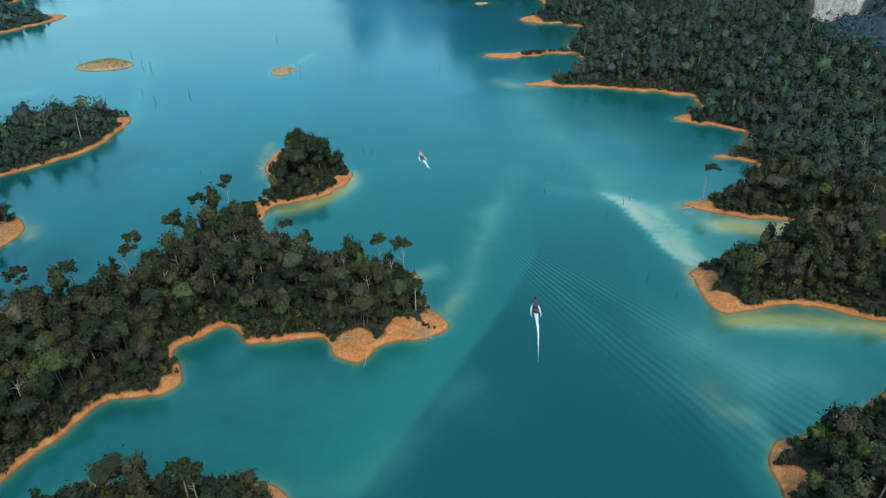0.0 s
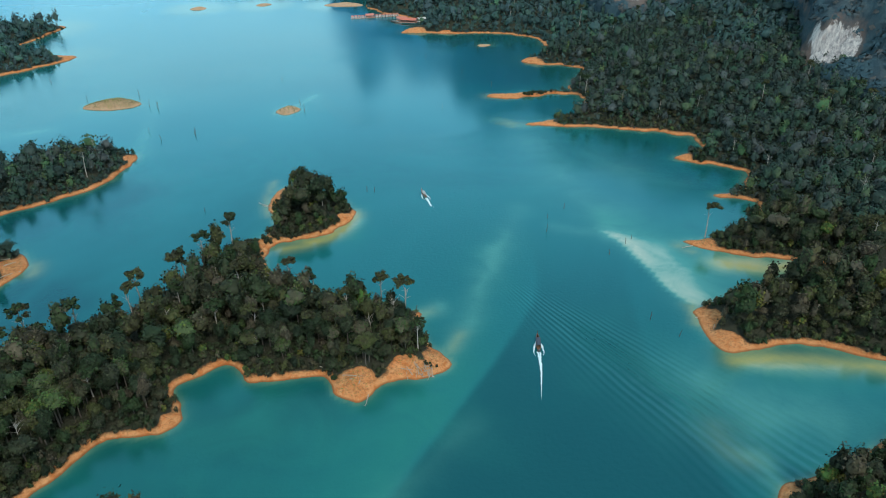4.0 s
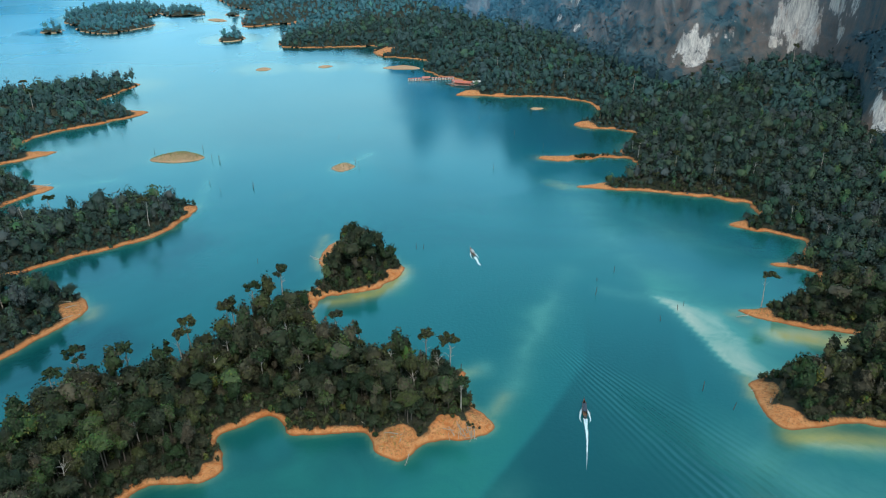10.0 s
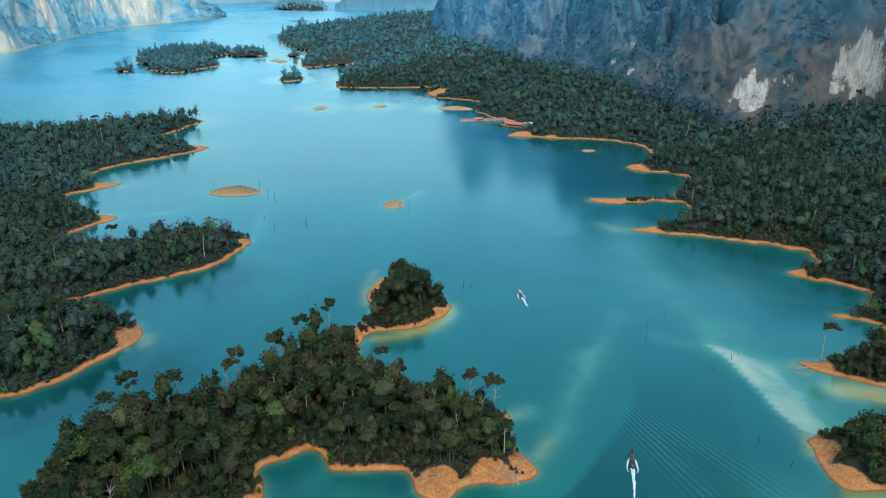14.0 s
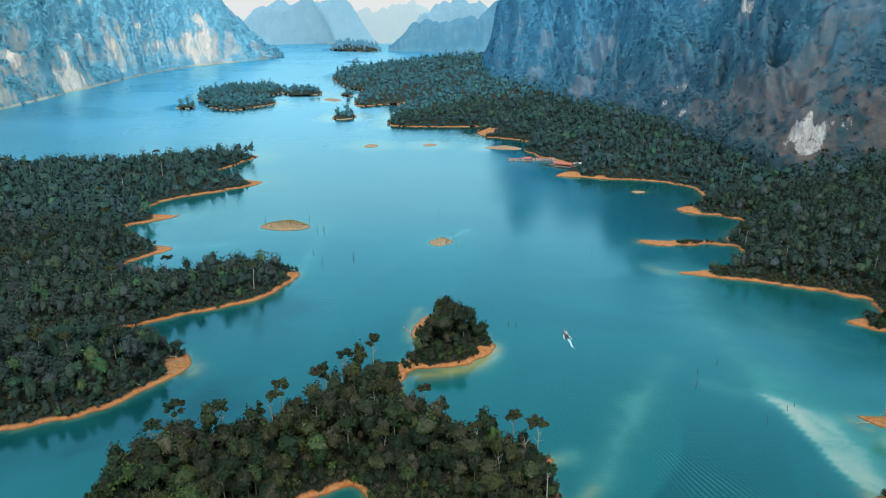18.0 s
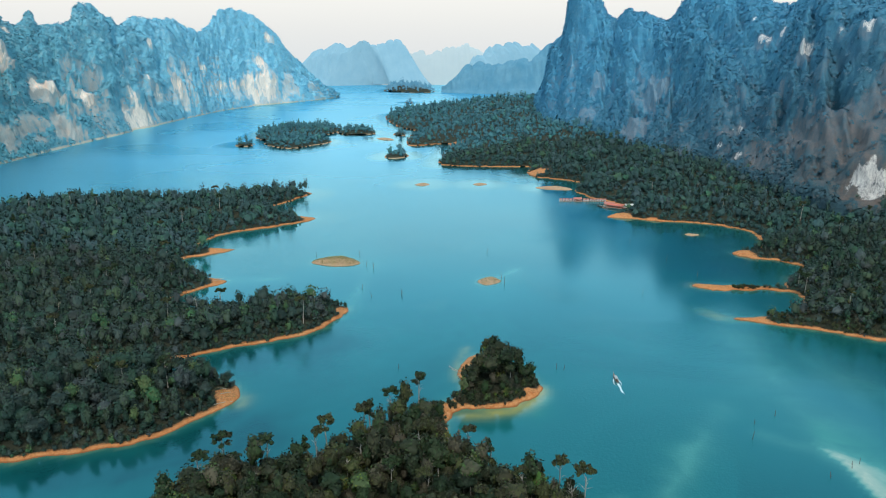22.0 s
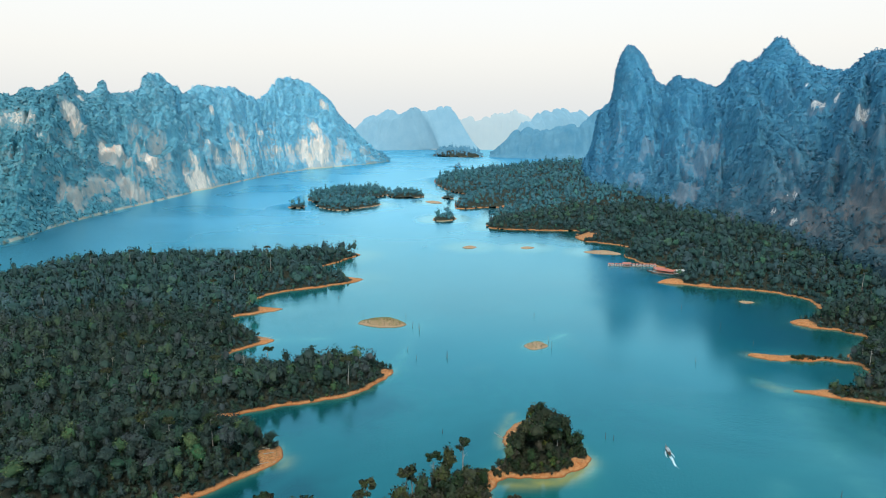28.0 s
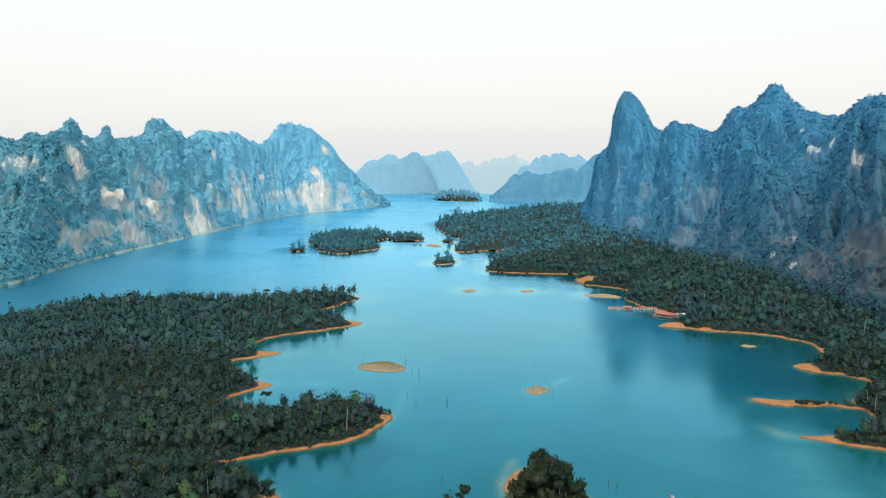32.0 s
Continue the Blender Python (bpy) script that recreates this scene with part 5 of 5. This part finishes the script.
def cloak(name, m, count, wide, leaf, mat, seed, label, west=-58, east=34, leaves=16):
    """Crowns of loose leaf clumps that hold to a mountain wall, but not to its bare rock and few to its dry sheets."""
    _, X, Y, Z, rock, dry, hazed = m
    rng = np.random.default_rng(seed)
    i, j = rng.integers(1, X.shape[0] - 7, count * 4), rng.integers(0, X.shape[1] - 1, count * 4)
    az = np.degrees(np.arctan2(X[i, j], Y[i, j]))
    ok = (az > west) & (az < east) & (rock[i, j] < 0.42) & (dry[i, j] < rng.uniform(0.2, 0.85, len(i)))
    i, j = i[ok][:count], j[ok][:count]
    n = len(i)
    du, dv = np.stack([np.gradient(k, axis=0) for k in (X, Y, Z)], -1), np.stack([np.gradient(k, axis=1) for k in (X, Y, Z)], -1)
    up = np.cross(dv, du)
    up = unit(up * np.where((up * np.stack([X, Y, Z - 180], -1)).sum(-1, keepdims=True) > 0, -1, 1))[i, j]
    up = unit(up + (0, 0, 0.35))
    place = np.stack([X[i, j], Y[i, j], Z[i, j]], 1) + rng.uniform(-3, 3, (n, 3)) * (1, 1, 0)
    size = wide * rng.uniform(0.55, 1.35, (n, 1, 1))
    d = unit(rng.normal(0, 1, (n, leaves, 3)) + up[:, None] * 0.9)
    p = place[:, None] + (d - 0.60 * (d * up[:, None]).sum(-1, keepdims=True) * up[:, None]) * size * rng.uniform(0.75, 1.05, (n, leaves, 1))
    face = unit(d + up[:, None] * 0.6 + rng.normal(0, 0.45, d.shape))
    e1 = unit(np.cross(face, rng.normal(0, 1, face.shape)))
    e2 = np.cross(face, e1)
    s = leaf * rng.uniform(0.6, 1.4, (n, leaves, 1))
    tri = np.stack([p + e1 * s, p - e1 * s * 0.6 + e2 * s * 0.8, p - e1 * s * 0.5 - e2 * s * 0.9], 2).reshape(-1, 3)
    shade = np.repeat(unit(d * 0.3 + up[:, None]).reshape(-1, 3), 3, 0)
    tint = tints(place[:, 0], place[:, 1] + place[:, 2], rng)
    me = make_mesh(name, tri, np.arange(len(tri)).reshape(-1, 3), [("tint", np.repeat(tint, leaves * 3)), ("hazed", np.repeat(hazed[i, j], leaves * 3))], smooth=True)
    me.normals_split_custom_set_from_vertices(shade.astype(np.float32))
    put(name, me, mat, None, label, "forest", kind="stuff")


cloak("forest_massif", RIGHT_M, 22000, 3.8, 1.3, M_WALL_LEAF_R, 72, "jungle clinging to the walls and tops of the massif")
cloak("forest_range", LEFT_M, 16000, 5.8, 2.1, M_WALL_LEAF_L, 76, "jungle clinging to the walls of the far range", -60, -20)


# ---------------------------------------------------------------- dead trunks standing in the drowned forest
M_DEAD = plain("weathered_grey_wood", (0.10, 0.085, 0.070), 0.9, scale=2.0)
M_DRIFT = plain("bleached_driftwood", (0.42, 0.36, 0.29), 0.9, scale=2.0)


def snag(x, y, h, lean, seed, wide=0.16):
    rng = np.random.default_rng(seed)
    v, f = trunk_form(h + 3, wide, rng, 5, 1, 0.0, 0.12)
    ob = put("dead_trunk", make_mesh("dead_trunk", v, f, smooth=True), M_DEAD, None, "dead grey tree trunk standing in the water", "trunk", "drowned trunks")
    ob.matrix_world = pose(x, y, -3.0, lean * math.cos(seed), lean * math.sin(seed), 0)


SNAGS = [(91, 250, 5.5), (100, 238, 4.5), (55, 332, 5.0), (69, 360, 4.0), (85, 307, 3.5), (96, 319, 4.0), (-48, 383, 4.5), (-44, 383, 4.0), (-186, 483, 5.5), (-233, 539, 6.0), (-113, 533, 7.0), (-120, 530, 5.0), (100, 324, 3.5), (-139, 355, 3.5), (-184, 479, 5.0), (-243, 546, 6.0),
         (-236, 545, 5.5), (-118, 546, 6.5), (-355, 611, 5.0), (-3, 542, 5.0), (15, 646, 5.5), (-221, 486, 4.0), (-13, 257, 3.0), (58, 348, 3.0), (-205, 470, 4.5), (-262, 575, 6.0), (-300, 560, 5.0), (-150, 620, 5.0), (40, 600, 6.0), (-20, 700, 5.0)]
for i_, (x_, y_, h_) in enumerate(SNAGS):
    snag(x_, y_, h_, 3 + 7 * ((i_ * 37) % 10) / 10, i_)


# ---------------------------------------------------------------- driftwood on the banks
def log(x, y, z, length, turn, tilt, wide, mat, name="driftwood_log", label="bleached driftwood log lying on the sand", group="driftwood"):
    rng = np.random.default_rng(int(abs(x * 7 + y * 13 + length * 31)))
    v, f = trunk_form(length, wide, rng, 5, 2, 0.05, 0.18)
    ob = put(name, make_mesh(name, v, f, smooth=True), mat, None, label, "driftwood", group)
    ob.matrix_world = pose(x, y, z, 0, tilt, turn)


rng = np.random.default_rng(303)
for k in range(26):      # a tangle of bleached stakes and limbs at the tip of the island
    x_, y_ = -8 + rng.normal(0, 3.2), 212.0 + rng.normal(0, 1.6)
    log(x_, y_, max(on(MAIN, x_, y_), -0.4), rng.uniform(2.2, 5.5), rng.uniform(0, 360), rng.uniform(8, 75), rng.uniform(0.06, 0.14), M_DRIFT, "stake", "bleached stake of a driftwood tangle on the sand", "driftwood tangle")
for x_, y_, n_ in ((-216, 284, 5), (-34, 203, 4), (166, 377, 4), (114, 243, 4), (-340, 466, 3), (-50, 210, 3), (130, 318, 3), (-98, 360, 4), (-222, 266, 3)):
    land_ = MAIN if x_ > -130 and x_ < 0 else (RIGHT if x_ > 0 else LEFT)
    for k in range(n_):
        a_, b_ = x_ + rng.normal(0, 4), y_ + rng.normal(0, 4)
        g_ = on(land_, a_, b_)
        if g_ > -0.5:
            log(a_, b_, max(g_, 0) + 0.12, rng.uniform(3, 8), rng.uniform(0, 360), 86, rng.uniform(0.1, 0.2), M_DRIFT)


# ---------------------------------------------------------------- grass and low scrub on the open sand
def tufts(name, land, count, mat, seed, spot=None, size=0.5, label="dry grass tufts and seedlings on the sand"):
    rng = np.random.default_rng(seed)
    if spot:
        x, y = spot[0] + rng.normal(0, spot[2], count), spot[1] + rng.normal(0, spot[2], count)
    else:
        lo, hi = land.line.min(0), land.line.max(0)
        x, y = rng.uniform(lo[0], hi[0], count), rng.uniform(lo[1], hi[1], count)
    d = land.inland(x, y)
    ok = d > 1.6
    x, y, d = x[ok], y[ok], d[ok]
    z = land.height(x, y, d)
    fan = 5
    a = rng.uniform(0, 6.28, (len(x), fan))
    s = size * rng.uniform(0.5, 1.5, (len(x), fan))
    base = np.stack([x, y, z], 1)[:, None]
    side = np.stack([-np.sin(a), np.cos(a), 0 * a], -1) * s[..., None] * 0.35
    tip = np.stack([np.cos(a) * 0.7, np.sin(a) * 0.7, np.full(a.shape, 0.8)], -1) * s[..., None]
    v = np.stack([base - side, base + side, base + tip], 2).reshape(-1, 3)
    me = make_mesh(name, v, np.arange(len(v)).reshape(-1, 3), [("tint", np.repeat(rng.uniform(0.68, 0.98, len(x)), fan * 3))])
    put(name, me, mat, None, label, "grass", kind="stuff")


M_GRASS = foliage("dry_grass", shift=(2.2, 2.1, 1.6), contrast=0.4)
tufts("grass_islet", ISLETS["grassy_islet"], 1100, M_GRASS, 5, size=0.6)
tufts("grass_sandbar", ISLETS["sandbar_islet"], 300, M_GRASS, 6, size=0.45)
for n_, l_, spot_ in (("grass_tip", MAIN, (-12, 217, 6.0)), ("grass_lobe", MAIN, (-36, 206, 4.0)), ("grass_neck", MAIN, (-92, 322, 5.0)), ("grass_spit", RIGHT, (80, 577, 9.0)), ("grass_right_tip", RIGHT, (138, 319, 5.0)), ("grass_left_tip", LEFT, (-218, 290, 5.0))):
    tufts(n_, l_, 300, M_GRASS, 9, spot_, 0.26)
S_ = [(78, 577, 9, 60), (70, 575, 4, 24), (90, 578, 6, 36), (-94, 318, 4, 24), (-15, 222, 5.0, 40), (-6, 216, 2.0, 5), (-19, 228, 4.0, 24), (120, 671, 6, 30)]
for i_, (x_, y_, w_, n_) in enumerate(S_):      # low scrub on the spits
    r_ = np.random.default_rng(400 + i_)
    a_, b_ = x_ + r_.normal(0, w_ * 0.55, n_), y_ + r_.normal(0, w_ * 0.3, n_)
    land_ = RIGHT if x_ > 0 else MAIN
    d_ = land_.inland(a_, b_)
    k_ok = d_ > 1.2
    forest("scrub_patch", (a_[k_ok], b_[k_ok], land_.height(a_, b_, d_)[k_ok], np.full(k_ok.sum(), 8.0)), 1, M_LEAF, 410 + i_, "low dark scrub on the open spit", 0.55, [0, 0, 1, 0, 0, 0])


# ---------------------------------------------------------------- longtail boats
M_HULL = plain("dark_stained_hull", (0.055, 0.030, 0.022), 0.45, scale=1.5)
M_HULL_PALE = plain("weathered_pale_hull", (0.34, 0.33, 0.31), 0.5, scale=1.5)
M_DECK = plain("boat_floor_boards", (0.20, 0.11, 0.06), 0.7, scale=2.0)
M_AWNING = plain("dark_blue_awning", (0.045, 0.060, 0.085), 0.7, scale=1.0)
M_AWNING_PALE = plain("grey_awning", (0.42, 0.43, 0.42), 0.7, scale=1.0)
M_CLOTH = plain("orange_red_prow_cloth", (0.55, 0.09, 0.03), 0.8, scale=3.0)
M_STEEL = plain("engine_metal", (0.16, 0.16, 0.17), 0.4, 0.8, scale=4.0)
M_FOAM = plain("white_foam", (0.62, 0.76, 0.79), 0.7, vary=0.1, scale=1.2)


def bm_from(v, f):
    bm = bmesh.new()
    vs = [bm.verts.new(p) for p in v]
    for q in f:
        try:
            bm.faces.new([vs[i] for i in q])
        except ValueError:
            pass
    bmesh.ops.recalc_face_normals(bm, faces=bm.faces)
    return bm


def box_bm(sx, sy, sz, at=(0, 0, 0), bevel=0.0):
    bm = bmesh.new()
    bmesh.ops.create_cube(bm, size=1)
    bmesh.ops.scale(bm, vec=(sx, sy, sz), verts=bm.verts)
    if bevel:
        bmesh.ops.bevel(bm, geom=list(bm.edges), offset=bevel, segments=2, affect="EDGES")
    bmesh.ops.translate(bm, vec=at, verts=bm.verts)
    return bm


def rod_bm(a, b, r, sides=8):
    a, b = Vector(a), Vector(b)
    bm = bmesh.new()
    bmesh.ops.create_cone(bm, cap_ends=True, segments=sides, radius1=r, radius2=r, depth=(b - a).length)
    bmesh.ops.transform(bm, matrix=Matrix.Translation((a + b) / 2) @ (b - a).to_track_quat("Z", "Y").to_matrix().to_4x4(), verts=bm.verts)
    return bm


def longtail_boat(x, y, turn, length, hull_mat, roof_mat, label):
    root = new("longtail_boat")
    root.matrix_world = pose(x, y, 0, 0, 0, turn)
    n, sides = 22, 9
    V, F = [], []
    for i in range(n):
        t = i / (n - 1)
        yy = (t - 0.5) * length
        half = 0.85 * (1 - abs(2 * t - 0.92) ** 3.2 * 0.92) if t < 0.96 else 0.10
        half = max(half, 0.07)
        sheer = 0.55 + 1.7 * max(0, t - 0.62) ** 2 * 6.0 + 0.25 * (1 - t) ** 2
        keel = -0.32 + 1.15 * max(0, t - 0.72) ** 1.5 * 4.0
        for j in range(sides):
            a = math.pi * j / (sides - 1)
            V.append((-math.cos(a) * half, yy, sheer - (sheer - keel) * math.sin(a) ** 0.7))
    for i in range(n - 1):
        for j in range(sides - 1):
            k = i * sides + j
            F.append((k, k + 1, k + sides + 1, k + sides))
    F.append(tuple(range(sides)))
    bm = bm_from(V, F)
    hull = part("hull", bm, hull_mat, root)
    hull.modifiers.new("thick", "SOLIDIFY").thickness = 0.06
    part("floor", box_bm(1.15, length * 0.62, 0.05, (0, -0.3, 0.18)), M_DECK, root, "brown floor boards")
    for s in (-1, 1):
        V, F = [], []
        for i in range(n):
            t = i / (n - 1) * 0.94
            half = max(0.85 * (1 - abs(2 * t - 0.92) ** 3.2 * 0.92), 0.07)
            sheer = 0.55 + 1.7 * max(0, t - 0.62) ** 2 * 6.0 + 0.25 * (1 - t) ** 2
            V += [(s * (half - 0.05), (t - 0.5) * length, sheer + 0.02), (s * (half + 0.06), (t - 0.5) * length, sheer + 0.02), (s * (half + 0.06), (t - 0.5) * length, sheer + 0.09), (s * (half - 0.05), (t - 0.5) * length, sheer + 0.09)]
        for i in range(n - 1):
            for j in range(4):
                F.append((i * 4 + j, i * 4 + (j + 1) % 4, i * 4 + 4 + (j + 1) % 4, i * 4 + 4 + j))
        part("gunwale", bm_from(V, F), M_DECK, root)
    for k in range(5):
        part("bench", box_bm(1.25, 0.28, 0.05, (0, -length * 0.2 + k * length * 0.11, 0.46), 0.01), M_DECK, root)
    V, F = [], []
    for i in range(9):
        yy = -length * 0.27 + i / 8 * length * 0.46
        for j in range(7):
            u = j / 6 * 2 - 1
            V.append((u * 0.92, yy, 2.02 - 0.22 * u * u))
    for i in range(8):
        for j in range(6):
            F.append((i * 7 + j, i * 7 + j + 1, i * 7 + j + 8, i * 7 + j + 7))
    roof = part("awning", bm_from(V, F), roof_mat, root, "cloth awning on thin posts")
    roof.modifiers.new("thick", "SOLIDIFY").thickness = 0.04
    for s in (-1, 1):
        for yy in (-length * 0.25, -length * 0.03, length * 0.17):
            part("post", rod_bm((s * 0.8, yy, 0.5), (s * 0.84, yy, 1.85), 0.03), M_DECK, root)
    bm = bmesh.new()
    bmesh.ops.create_uvsphere(bm, u_segments=10, v_segments=6, radius=0.24)
    bmesh.ops.scale(bm, vec=(0.9, 1.0, 2.2), verts=bm.verts)
    bmesh.ops.translate(bm, vec=(0, length * 0.455, 1.15), verts=bm.verts)
    part("prow_cloth", bm, M_CLOTH, root, "orange-red cloth tied round the prow")
    part("prow_post", rod_bm((0, length * 0.46, 0.9), (0, length * 0.53, 2.5), 0.08), hull_mat, root)
    eng = part("engine", box_bm(0.5, 0.75, 0.45, (0, -length * 0.46, 1.0), 0.06), M_STEEL, root)
    part("shaft", rod_bm((0, -length * 0.48, 0.95), (0.25, -length * 0.5 - 3.4, -0.15), 0.04), M_STEEL, eng)
    return tagged(root, label, "boat", "longtail boats")


def foam_trail(pts, w0, w1, seed, name="foam_trail"):
    """A lumpy tongue of foam lying on the water."""
    line = spline([(*p, 0) for p in pts], 14, closed=False)
    rng = np.random.default_rng(seed)
    tang = np.gradient(line, axis=0)
    side = unit(np.stack([-tang[:, 1], tang[:, 0], 0 * tang[:, 0]], 1))
    V, F = [], []
    n = len(line)
    for i in range(n):
        t = i / (n - 1)
        w = (w0 + (w1 - w0) * t) * (1 - t ** 3)
        l, r = w * rng.uniform(0.55, 1.2), w * rng.uniform(0.55, 1.2)
        V += [line[i] + side[i] * l + (0, 0, 0.01), line[i] + side[i] * l * 0.5 + (0, 0, 0.12 * (1 - t) + 0.03), line[i] - side[i] * r * 0.5 + (0, 0, 0.12 * (1 - t) + 0.03), line[i] - side[i] * r + (0, 0, 0.01)]
    for i in range(n - 1):
        for j in range(3):
            F.append((i * 4 + j, i * 4 + j + 1, i * 4 + j + 5, i * 4 + j + 4))
    return put(name, make_mesh(name, np.array(V), np.array(F), smooth=True), M_FOAM, None, "white foam wake trailing on the water", "wake", "boat wakes", "stuff")


def boat_under_way(x, y, turn, length, hull_mat, roof_mat, label, seed, trail=2.6, bend=0.5):
    """A boat with the wings of spray at its sides and the churned trail behind it."""
    longtail_boat(x, y, turn, length, hull_mat, roof_mat, label)
    c, s = math.cos(radians(turn)), math.sin(radians(turn))

    def at(*pts):
        return [(x + (u * c - v * s) * 1.0, y + (u * s + v * c) * 1.0) for u, v in pts]
    for side in (-1, 1):
        foam_trail(at((side * 0.7, length * 0.16), (side * 1.25, 0), (side * 1.75, -length * 0.2), (side * 1.9, -length * 0.42)), 0.18, 0.85, seed + side, "spray_wing")
        foam_trail(at((side * 1.7, -length * 0.2), (side * 2.1, -length * 0.5), (side * 1.3, -length * 0.72)), 0.35, 0.12, seed + 3 + side, "spray_wing")
    foam_trail(at((0, -length * 0.46), (0.1, -length * 0.9), (bend * 0.4, -length * 1.5), (-bend * 0.5, -length * (0.6 + trail * 0.6)), (-bend * 2, -length * (0.5 + trail))), 0.85, 0.22, seed + 7)
    foam_trail(at((0.3, -length * 0.5), (0.5, -length * 0.75), (0.2, -length * 1.05)), 0.6, 0.3, seed + 9)


boat_under_way(39.2, 232.3, -3, 11.5, M_HULL, M_AWNING, "dark longtail boat with an orange prow cloth under way", 1)
boat_under_way(-13.2, 378.6, 18, 10.5, M_HULL_PALE, M_AWNING_PALE, "pale grey longtail boat with a light awning under way", 20, 1.3, -0.4)


# ---------------------------------------------------------------- floating raft houses
M_ROOF_PINK = plain("faded_red_roof_sheet", (0.52, 0.20, 0.15), 0.6, scale=0.8)
M_ROOF_RED = plain("red_roof_sheet", (0.58, 0.16, 0.10), 0.55, scale=0.8)
M_ROOF_GREY = plain("pale_grey_roof", (0.55, 0.54, 0.52), 0.7, scale=0.8)
M_WALL = plain("white_painted_boards", (0.78, 0.76, 0.72), 0.7, scale=1.2)
M_PLANK = plain("weathered_deck_planks", (0.46, 0.27, 0.20), 0.85, scale=1.5)
M_DARK = plain("dark_doorway", (0.03, 0.03, 0.03), 0.8)


def gable_bm(w, d, rise, at, over=0.35, thick=0.12):
    a, b = w / 2 + over, d / 2 + over
    V = [(-a, -b, 0), (a, -b, 0), (a, b, 0), (-a, b, 0), (-a, 0, rise), (a, 0, rise)]
    V += [(x, y, z + thick) for x, y, z in V]
    F = [(0, 1, 5, 4), (3, 4, 5, 2), (6, 10, 11, 7), (9, 8, 11, 10), (0, 6, 7, 1), (2, 8, 9, 3), (0, 4, 10, 6), (4, 3, 9, 10), (1, 7, 11, 5), (5, 11, 8, 2)]
    bm = bm_from(V, F)
    bmesh.ops.translate(bm, vec=at, verts=bm.verts)
    return bm


def raft_hut(m, roof_mat, w=2.5, d=3.2):
    root = new("raft_hut")
    root.matrix_world = m
    part("float_deck", box_bm(w + 1.0, d + 1.6, 0.35, (0, 0, 0.15), 0.04), M_PLANK, root)
    part("wall", box_bm(w, d, 2.1, (0, 0, 1.37)), M_WALL, root)
    part("roof", gable_bm(w, d, 1.1, (0, 0, 2.42)), roof_mat, root)
    part("door", box_bm(0.9, 0.06, 1.8, (0, -d / 2 - 0.02, 1.25)), M_DARK, root)
    for s in (-1, 1):
        part("porch_post", rod_bm((s * w * 0.45, -d / 2 - 0.6, 0.3), (s * w * 0.45, -d / 2 - 0.6, 2.3), 0.06, 6), M_PLANK, root)
    return tagged(root, "small white raft hut with a faded red roof on floats", "hut", "raft huts")


row_a, row_b = Vector((-117, 890, 0)), Vector((-62, 906, 0))
turn_ = math.degrees(math.atan2(row_b.y - row_a.y, row_b.x - row_a.x))
first = raft_hut(pose(*row_a, 0, 0, turn_), M_ROOF_PINK)
for k in range(1, 14):
    if k in (5, 6):
        continue
    p_ = row_a.lerp(row_b, k / 13)
    copy_thing(first, pose(p_.x, p_.y, 0, 0, 0, turn_ + (k * 37 % 5) - 2))


def raft_hall(x, y, turn, w, d, roof_mat, label):
    root = new("raft_hall")
    root.matrix_world = pose(x, y, 0, 0, 0, turn)
    part("float_deck", box_bm(w + 3, d + 3, 0.4, (0, 0, 0.18), 0.05), M_PLANK, root)
    part("back_wall", box_bm(w, 0.15, 2.4, (0, d / 2 - 0.1, 1.58)), M_WALL, root)
    part("roof", gable_bm(w, d, 1.7, (0, 0, 2.9), 0.9), roof_mat, root)
    for i in range(5):
        for s in (-1, 1):
            part("post", rod_bm((-w / 2 + i * w / 4, s * d / 2 * 0.96, 0.3), (-w / 2 + i * w / 4, s * d / 2 * 0.96, 2.9), 0.1, 6), M_PLANK, root)
    return tagged(root, label, "house", "raft halls")


raft_hall(-96, 898, turn_, 9, 6, M_ROOF_PINK, "open raft hall with a faded red roof on floats")
raft_hall(-46, 872, turn_ - 30, 19, 9, M_ROOF_RED, "large floating dining hall with a red sheet roof")
raft_hall(-54, 880, turn_ - 24, 12, 6, M_ROOF_PINK, "floating hall with a faded red roof")
raft_hall(-30, 876, turn_ + 5, 9, 5, M_ROOF_GREY, "pale roofed raft house by the bank")


def walkway(a, b, w=1.4):
    a, b = Vector(a), Vector(b)
    root = new("floating_walkway")
    root.matrix_world = Matrix.Translation((*((a + b) / 2), 0)) @ pose(0, 0, 0, 0, 0, math.degrees(math.atan2(b.y - a.y, b.x - a.x)))
    n = int((b - a).length / 2.4)
    for k in range(n):
        part("deck_board", box_bm((b - a).length / n - 0.06, w, 0.14, (((k + 0.5) / n - 0.5) * (b - a).length, 0, 0.34)), M_PLANK, root)
    part("float", box_bm((b - a).length, w * 0.7, 0.3, (0, 0, 0.1)), M_DARK, root)
    return tagged(root, "long plank walkway floating on the lake", "walkway", "walkways")


walkway((-119, 894), (-60, 911))
walkway((-60, 911), (-44, 886))
walkway((-62, 862), (-46, 868))
walkway((-44, 880), (-22, 884))
for k, (x_, y_, a_) in enumerate(((-64, 870, 70), (-60, 866, 60), (-34, 864, 80))):
    longtail_boat(x_, y_, a_, 8.5, M_HULL, M_AWNING_PALE, "longtail boat moored beside the raft houses")
